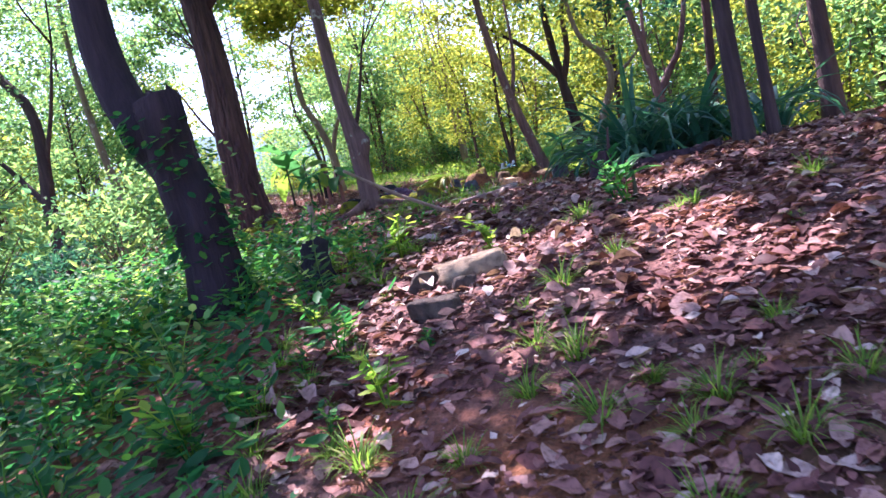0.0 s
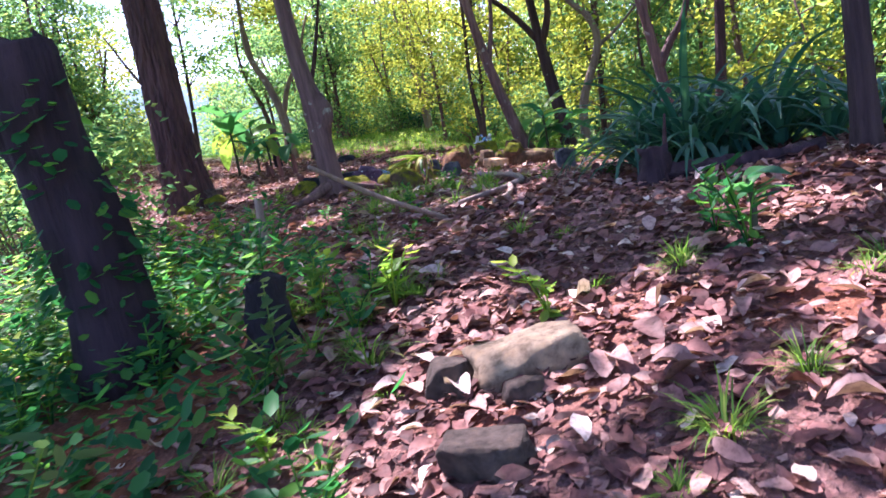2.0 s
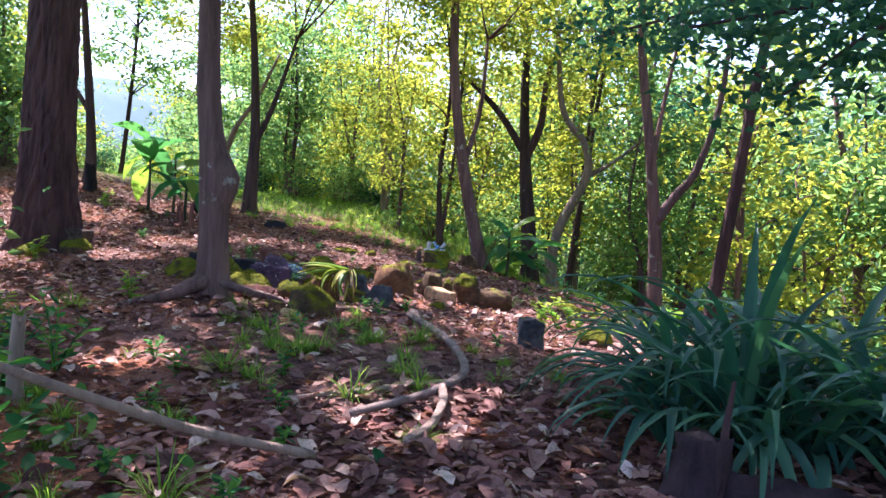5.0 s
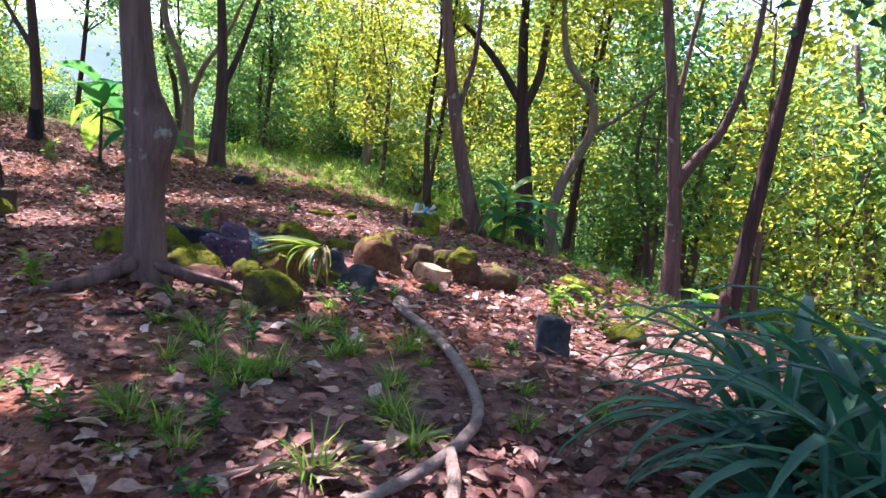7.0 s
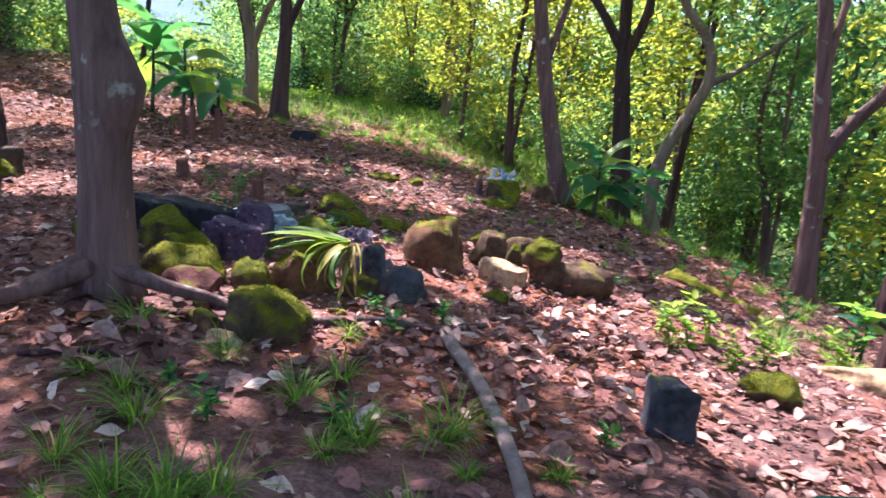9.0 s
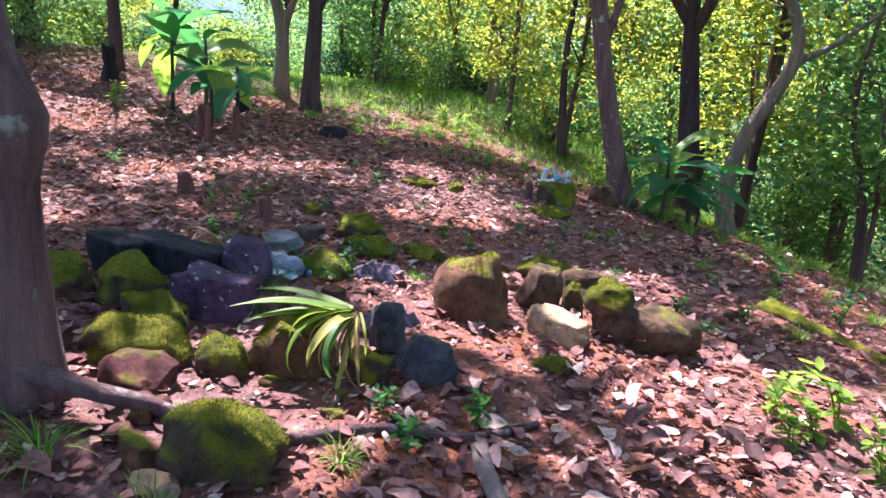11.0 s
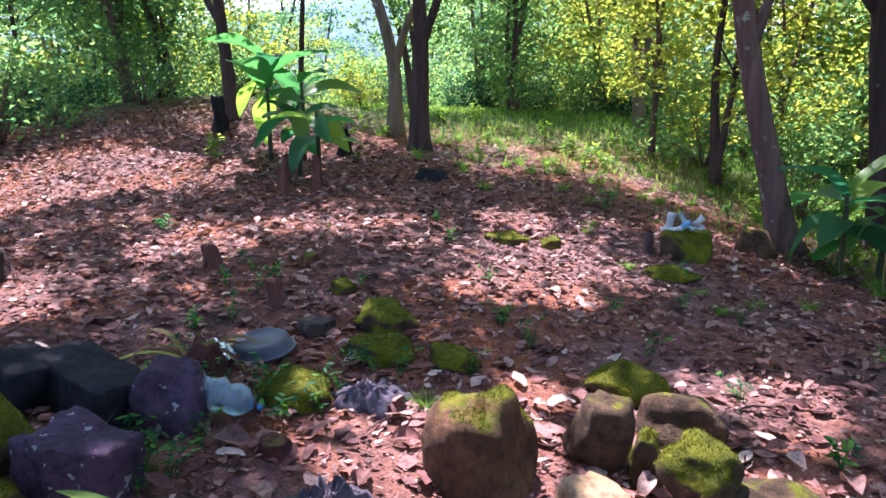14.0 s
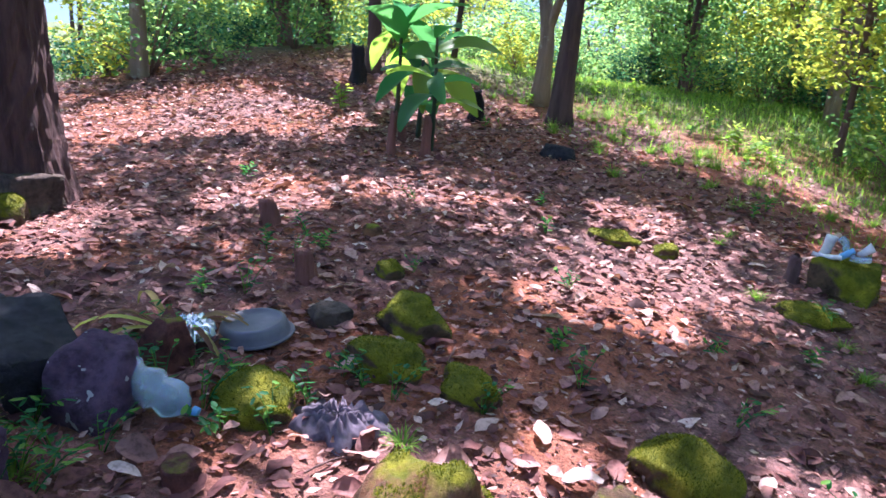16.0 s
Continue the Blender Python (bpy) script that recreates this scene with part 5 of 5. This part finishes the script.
cut_stem(3.05, 6.0, 0.5, 0.07, "bark_red", "broken stump at the edge of the drop", 18)


def ground_line(pts, lift):
    return [(x, y, H(x, y) + lift) for x, y in pts]


def wood(name, label, pts, r0, r1, mat, seed, category, n=None, rough=0.1):
    at = Vector(pts[0])
    ob = new(name, mesh_from(name, *tube_data([tuple(Vector(p) - at) for p in pts], r0, r1, 10, n or 6 * len(pts), rough, 0, seed), mat))
    ob.location = at
    return tagged(ob, label, category)


def lying_wood():
    root = thing("surface_root", (0.7, 2.1, H(0.7, 2.1)), "pale winding root lying across the path", "root")
    at = Vector((0.7, 2.1, H(0.7, 2.1)))
    for k, (pts, a, b) in enumerate([([(-0.02, 3.8), (0.06, 3.6), (0.29, 3.16), (0.53, 2.5), (0.7, 1.9), (0.76, 1.5), (0.72, 1.2), (0.66, 0.98), (0.55, 0.76), (0.42, 0.56), (0.3, 0.42)], 0.034, 0.02), ([(0.68, 1.02), (0.72, 0.8), (0.725, 0.58), (0.71, 0.36), (0.64, 0.1)], 0.028, 0.018)]):
        part("root_arm", mesh_from("root_arm", *tube_data([tuple(Vector(p) - at) for p in ground_line(pts, 0.065)], a, b, 10, 60, 0.13, 0, k), "root_wood"), root)
    wood("fallen_branch", "long thin fallen branch propped on the weeds", [(-0.28, -1.29, 1.38), (-0.01, -0.69, 1.03), (0.27, -0.09, 0.74)], 0.014, 0.02, "root_wood", 2, "branch", 20)
    wood("fallen_branch", "thin dead twig in the leaf litter", ground_line([(-0.3, 0.55), (0.2, 1.0), (0.66, 1.4)], 0.02), 0.012, 0.016, "root_wood", 3, "branch")
    wood("fallen_branch", "dark bent root among dry leaves", ground_line([(-0.75, 3.45), (-0.45, 3.75), (-0.1, 3.9), (0.15, 4.2)], 0.02), 0.03, 0.016, "bark_brown", 4, "branch")
    wood("fallen_branch", "dark thin root by the slim tree", ground_line([(-1.6, 2.45), (-1.3, 2.6), (-1.1, 2.5), (-0.85, 2.35)], 0.015), 0.014, 0.02, "bark_red", 5, "branch")
    wood("log", "dark rotting log beneath the clump", ground_line([(2.0, -0.02), (2.3, -0.1), (2.65, -0.2), (3.0, -0.28)], 0.02), 0.095, 0.06, "bark_lean", 6, "log", 30, 0.3)
    wood("log", "mossy log at the edge of the drop", ground_line([(1.5, 7.5), (1.75, 7.25), (2.0, 7.05), (2.25, 6.8)], 0.0), 0.09, 0.06, "rock_moss", 7, "log", 24, 0.24)
    wood("dead_stem", "split reddish dead stem by the clump", [(1.95, -0.12, H(1.95, -0.12)), (1.98, -0.02, 0.95), (2.02, 0.05, 1.2)], 0.03, 0.008, "bark_red", 8, "stem")
    rng = np.random.default_rng(9)
    for k in range(34):
        x, y = (rng.uniform(0.2, 3.0), rng.uniform(-5.5, 0)) if k < 14 else (rng.uniform(-5, 2), rng.uniform(3.5, 10))
        a, L = rng.uniform(0, 6.28), rng.uniform(0.15, 0.5)
        wood("twig", "thin dry twig on the leaf litter", ground_line([(x, y), (x + 0.5 * L * math.cos(a), y + 0.5 * L * math.sin(a)), (x + L * math.cos(a + 0.3), y + L * math.sin(a + 0.3))], 0.02), 0.007, 0.004, "bark_brown", 20 + k, "twig", 6)


lying_wood()


# ---- things left lying ----
def spun(profile, seg, wobble=0.0, seed=0):
    rng = np.random.default_rng(seed)
    verts, faces = [], []
    for r, z in profile:
        for k in range(seg):
            a = 2 * math.pi * k / seg
            rr = r * (1 + wobble * rng.uniform(-1, 1))
            verts.append((rr * math.cos(a), rr * math.sin(a), z + wobble * 0.1 * rng.uniform(-1, 1)))
    for i in range(len(profile) - 1):
        for k in range(seg):
            k2 = (k + 1) % seg
            faces.append((i * seg + k, i * seg + k2, (i + 1) * seg + k2, (i + 1) * seg + k))
    faces.append(tuple((len(profile) - 1) * seg + k for k in range(seg)))
    return verts, faces


def left_things():
    basin = thing("basin", None, "upturned dented grey metal basin on dry leaves", "basin", m=pose(-2.13, 5.88, H(-2.13, 5.88) + 0.012, 4, -3, 20))
    bowl = part("bowl", mesh_from("bowl", *spun([(0.178, 0.0), (0.182, 0.008), (0.172, 0.016), (0.168, 0.04), (0.158, 0.068), (0.145, 0.076), (0.135, 0.077), (0.128, 0.07), (0.07, 0.071), (0.06, 0.068), (0.03, 0.07)], 36, 0.006, 1), "basin_metal"), basin)
    part("rim", mesh_from("rim", *spun([(0.172, 0.002), (0.19, 0.0), (0.195, 0.007), (0.188, 0.014), (0.172, 0.012)], 36, 0.004, 2), "basin_metal"), bowl)
    # crushed plastic bottle
    bottle = thing("plastic_bottle", None, "crushed pale blue plastic bottle by a dark boulder", "bottle", m=pose(-1.72, 5.2, H(-1.72, 5.2) + 0.11, 0, 108, 30))
    v, f = spun([(0.02, -0.15), (0.05, -0.145), (0.06, -0.12), (0.062, -0.1), (0.052, -0.08), (0.048, -0.05), (0.06, -0.03), (0.064, 0.0), (0.05, 0.025), (0.055, 0.05), (0.062, 0.08), (0.05, 0.105), (0.03, 0.13), (0.017, 0.145)], 18, 0.05, 3)
    body = part("body", mesh_from("body", [(a * 1.35, b * 1.15, c * 1.1) for a, b, c in v], f, "plastic"), bottle)
    part("cap", mesh_from("cap", *spun([(0.018, 0.143), (0.019, 0.145), (0.019, 0.165), (0.017, 0.168)], 14, 0.01, 4), "plastic_blue"), body, "blue screw cap", Matrix.Translation((0, 0, 0.036)))
    # crumpled cloth
    for name, x, y, w, h, mat, label, seed, z in [("cloth_rag", -1.27, 5.74, 0.36, 0.085, "cloth_grey", "crumpled grey-violet rag on the ground", 1, 0), ("cloth_rag", -0.86, 4.92, 0.3, 0.1, "cloth_grey", "crumpled dark rag beside the stones", 2, 0),
                                                  ("plastic_scrap", -2.22, 5.6, 0.24, 0.05, "plastic", "pale blue plastic scrap among withered leaves", 5, 0.06)]:
        # folds run out from a pinch near one end
        off, rings, spokes, verts = Vector((seed * 7.3, seed * 3.1, 0)), 12, 96, []
        for i in range(rings + 1):
            t = i / rings
            for q in range(spokes):
                a = 2 * math.pi * q / spokes
                reach = 1 + 0.5 * noise.noise(Vector((1.6 * math.cos(a), 1.6 * math.sin(a), 0)) + off) + 0.12 * math.sin(9 * a)
                bent = a + 0.5 * noise.noise(Vector((t * 2.5, a, 3)) + off)
                fold = 1 - abs(math.sin(6.5 * bent + 2 * seed)) ** 0.8
                c = Vector((math.cos(a), math.sin(a), 0)) * t * reach
                lump = 0.5 + 0.9 * abs(noise.noise(c * 2.4 + off))
                top = (0.55 * (1 - t * t) + 0.75 * fold * math.sin(math.pi * min(1, t * 0.9 + 0.12))) * lump
                verts.append((c.x * w * 0.56, c.y * w * 0.42, max(-0.2, top * 1.15 - 0.1) * h if i < rings else -0.03))
        faces = [(i * spokes + q, i * spokes + (q + 1) % spokes, (i + 1) * spokes + (q + 1) % spokes, (i + 1) * spokes + q) for i in range(rings) for q in range(spokes)]
        me = mesh_from(name, verts, faces, mat)
        ob = new(name, me)
        ob.matrix_basis = pose(x, y, H(x, y) + z + 0.02, 0, 0, 30 * seed)
        tagged(ob, label, "rag" if "rag" in name else "litter")


left_things()


def broken_plastic():
    """Pieces of a broken white and blue plastic pipe on the mossy block."""
    ob = thing("plastic_scrap", (-0.68, 9.88, H(-0.68, 9.88) + 0.25), "broken white and blue plastic pieces on a mossy block", "litter")
    for k, (a, b, r0, r1, mat) in enumerate([((-0.22, 0.05, -0.1), (-0.14, 0.08, 0.2), 0.045, 0.06, "cloth_white"), ((-0.25, -0.05, 0.02), (0.02, -0.06, 0.04), 0.02, 0.03, "cloth_white"), ((0.0, -0.04, 0.04), (0.1, 0.0, 0.12), 0.035, 0.03, "plastic_blue"),
                                             ((0.08, 0.0, 0.05), (0.26, 0.02, 0.06), 0.04, 0.03, "plastic"), ((0.02, 0.02, 0.1), (-0.06, 0.06, 0.2), 0.03, 0.04, "plastic"), ((0.12, 0.05, 0.08), (0.24, 0.08, 0.17), 0.02, 0.05, "cloth_white")]):
        mid = [(p + q) / 2 + 0.015 * (-1) ** k for p, q in zip(a, b)]
        a, mid, b = ([0.75 * q for q in p] for p in (a, mid, b))
        part("piece", mesh_from("piece", *tube_data([a, mid, b], r0 * 0.7, r1 * 0.7, 9, 8, 0.14, 0, 40 + k), mat), ob)


broken_plastic()


# ---- fallen leaves ----
def litter_share(x, y):
    g = bank_green(x, y)
    d = 1 - 0.8 * g
    if y > 12.5 - 0.3 * (x + 4):
        d *= 0.25
    if x > 2.4 - 0.1 * (y - 5) and y > 4:
        d *= 0.4
    bare = 0.9 * math.exp(-((x - 1.5) / 0.5) ** 2 - ((y + 4.6) / 0.6) ** 2) + 0.6 * math.exp(-((x + 0.8) / 0.7) ** 2 - ((y - 4.6) / 0.9) ** 2) + 0.5 * math.exp(-((x + 0.5) / 1.1) ** 2 - ((y - 7.2) / 1.0) ** 2) + 0.4 * math.exp(-((x - 1.6) / 0.8) ** 2 - ((y - 5.2) / 1.2) ** 2)
    patch = 0.5 + 0.5 * math.sin(1.7 * x + 1.4 * math.sin(1.3 * y)) * math.sin(1.5 * y + 0.8 * math.sin(2.1 * x)) + 0.3 * math.sin(4.1 * x + 2 * y) * math.sin(3.3 * y - x)
    bare += 0.9 * math.exp(-((x + 1.05) / 0.45) ** 2 - ((y - 3.55) / 0.45) ** 2)
    return max(0.03, d * (1 - 0.75 * min(1, bare)) * (0.55 + 0.45 * min(1, max(0, patch + 0.2))))


def dry_leaves(base, heading, size, rng, ribs=3):
    """Dry leaves: a stalk end, some ribs across and a tip; each is bowed, cupped and twisted in its own way."""
    n = len(base)
    rise, roll = rng.normal(size=n) * 0.16 + 0.03, rng.normal(size=n) * 0.22
    h = np.stack([np.cos(heading) * np.cos(rise), np.sin(heading) * np.cos(rise), np.sin(rise)], 1)
    flat = np.stack([-np.sin(heading), np.cos(heading), np.zeros(n)], 1)
    up = np.cross(h, flat)
    s = flat * np.cos(roll)[:, None] + up * np.sin(roll)[:, None]
    u = np.cross(h, s)
    L, W = size[:, None], (size * rng.uniform(0.36, 0.6, n))[:, None]
    bow = (rng.normal(size=n) * 0.28 + 0.12)[:, None]
    cup = (np.where(rng.uniform(size=n) < 0.22, rng.uniform(0.35, 0.8, n), rng.uniform(-0.15, 0.3, n)))[:, None]
    swerve = (rng.normal(size=n) * 0.12)[:, None]
    rows = []
    wave = rng.uniform(0, 6.28, n)[:, None]
    for t, wide in ((0, 0), (0.2, 0.72), (0.5, 1.0), (0.8, 0.66), (1.0, 0)) if ribs == 3 else ((0, 0), (0.1, 0.42), (0.27, 0.85), (0.5, 1.0), (0.73, 0.8), (0.9, 0.4), (1.0, 0)):
        mid = base + h * L * (t - 0.5) + u * bow * L * (t - t * t) + s * swerve * L * t * t
        if not wide:
            rows.append(mid)
            continue
        for side in (-1, 0, 1):
            edge = side * W * wide / 2 * rng.uniform(0.93, 1.06, n)[:, None]
            rows.append(mid + s * edge + u * (abs(side) * cup * W * wide * 0.6 + abs(side) * 0.12 * W * np.sin(wave + 7 * t + 2 * side)))
    v = np.stack(rows, 1).reshape(-1, 3)
    shape = [(0, 2, 1), (0, 3, 2)]
    for k in range(1, 3 * ribs - 2, 3):
        shape += [(k, k + 1, k + 4, k + 3), (k + 1, k + 2, k + 5, k + 4)]
    last = 3 * ribs + 1
    shape = [q[:3] for q in shape] + [(q[0], q[2], q[3]) for q in shape if len(q) == 4] + [(last - 3, last - 2, last), (last - 2, last - 1, last)]
    f = (np.arange(n)[:, None, None] * (last + 1) + np.array(shape)[None]).reshape(-1, 3)
    return v, f


def fallen_leaves():
    rng = np.random.default_rng(901)
    # single leaves along the path
    shapes = []
    for k in range(14):
        v, f = dry_leaves(np.zeros((1, 3)), np.zeros(1), rng.uniform(0.11, 0.19, 1), rng, 5)
        shapes.append(mesh_from("fallen_leaf", v, f, "dry_leaf_single"))
    count = 0
    while count < 300:
        x, y = rng.uniform(-1.6, 2.6), rng.uniform(-4.6, 6.6)
        if rng.uniform() < litter_share(x, y) and math.hypot(x + 1.3, y + 2.1) > 0.5:
            part("fallen_leaf", shapes[rng.integers(14)], ground, "", Matrix.LocRotScale((x, y, H(x, y) + rng.uniform(0.03, 0.06)), Euler((rng.normal() * 0.25, rng.normal() * 0.2, rng.uniform(0, 6.28))), None))
            count += 1
    # the rest of the litter
    n = 150000
    x = rng.uniform(-13, 7.5, n)
    y = rng.uniform(-12, 17, n)
    near = np.clip(1.3 - 0.05 * np.maximum(0, y - 6), 0.55, 1) / (1 + np.exp((np.hypot((x + 3) / 10.5, (y - 3) / 12.5) - 0.95) * 14))
    x[:24000], y[:24000], near[:24000] = rng.uniform(-0.8, 4.5, 24000), rng.uniform(-8.5, 1.5, 24000), 0.6
    keep = np.array([rng.uniform() < litter_share(a, b) * c * (0.66 if b > 4.5 else 0.9) for a, b, c in zip(x, y, near)])
    x, y = x[keep][:70000], y[keep][:70000]
    n = len(x)
    size = 0.04 + 0.118 * rng.uniform(0, 1, n) ** 1.5
    base = np.stack([x, y, heights(x, y) + 0.006 + rng.uniform(0.0, 0.03, n)], 1)
    close = (y < 6.8) & (x > -2.6) & (x < 3.4)
    v, f = dry_leaves(base[close], rng.uniform(0, 6.28, close.sum()), size[close], rng, 5)
    far_v, far_f = dry_leaves(base[~close], rng.uniform(0, 6.28, (~close).sum()), size[~close], rng)
    v, f = np.concatenate([v, far_v]), np.concatenate([f, far_f + len(v)])
    # broken scraps between the whole leaves
    q = 230000
    x, y = rng.uniform(-11, 4, q), rng.uniform(-7, 14, q)
    keep = np.array([rng.uniform() < (0.25 + 0.75 * litter_share(a, b)) * (1 - 0.9 * bank_green(a, b)) for a, b in zip(x, y)])
    x, y = x[keep][:130000], y[keep][:130000]
    q = len(x)
    a, L = rng.uniform(0, 6.28, q), (0.008 + 0.034 * rng.uniform(0, 1, q) ** 1.6)[:, None]
    c = np.stack([x, y, heights(x, y) + rng.uniform(0.004, 0.025, q)], 1)
    d = np.stack([np.cos(a), np.sin(a), rng.normal(size=q) * 0.3], 1) * L
    e = np.stack([-np.sin(a), np.cos(a), rng.normal(size=q) * 0.35], 1) * L * rng.uniform(0.3, 0.7, q)[:, None]
    sv = np.stack([c - d * 0.6, c + e, c + d, c - e * 0.8], 1).reshape(-1, 3)
    k = len(v) + np.arange(q) * 4
    v = np.concatenate([v, sv])
    f = np.concatenate([f, np.stack([k, k + 1, k + 2], 1), np.stack([k, k + 2, k + 3], 1)])
    tagged(new("leaf_litter", mesh_from("leaf_litter", v, f, "dry_leaf")), "dry brown and pinkish fallen leaves covering the slope", "leaf litter", kind="stuff")


fallen_leaves()
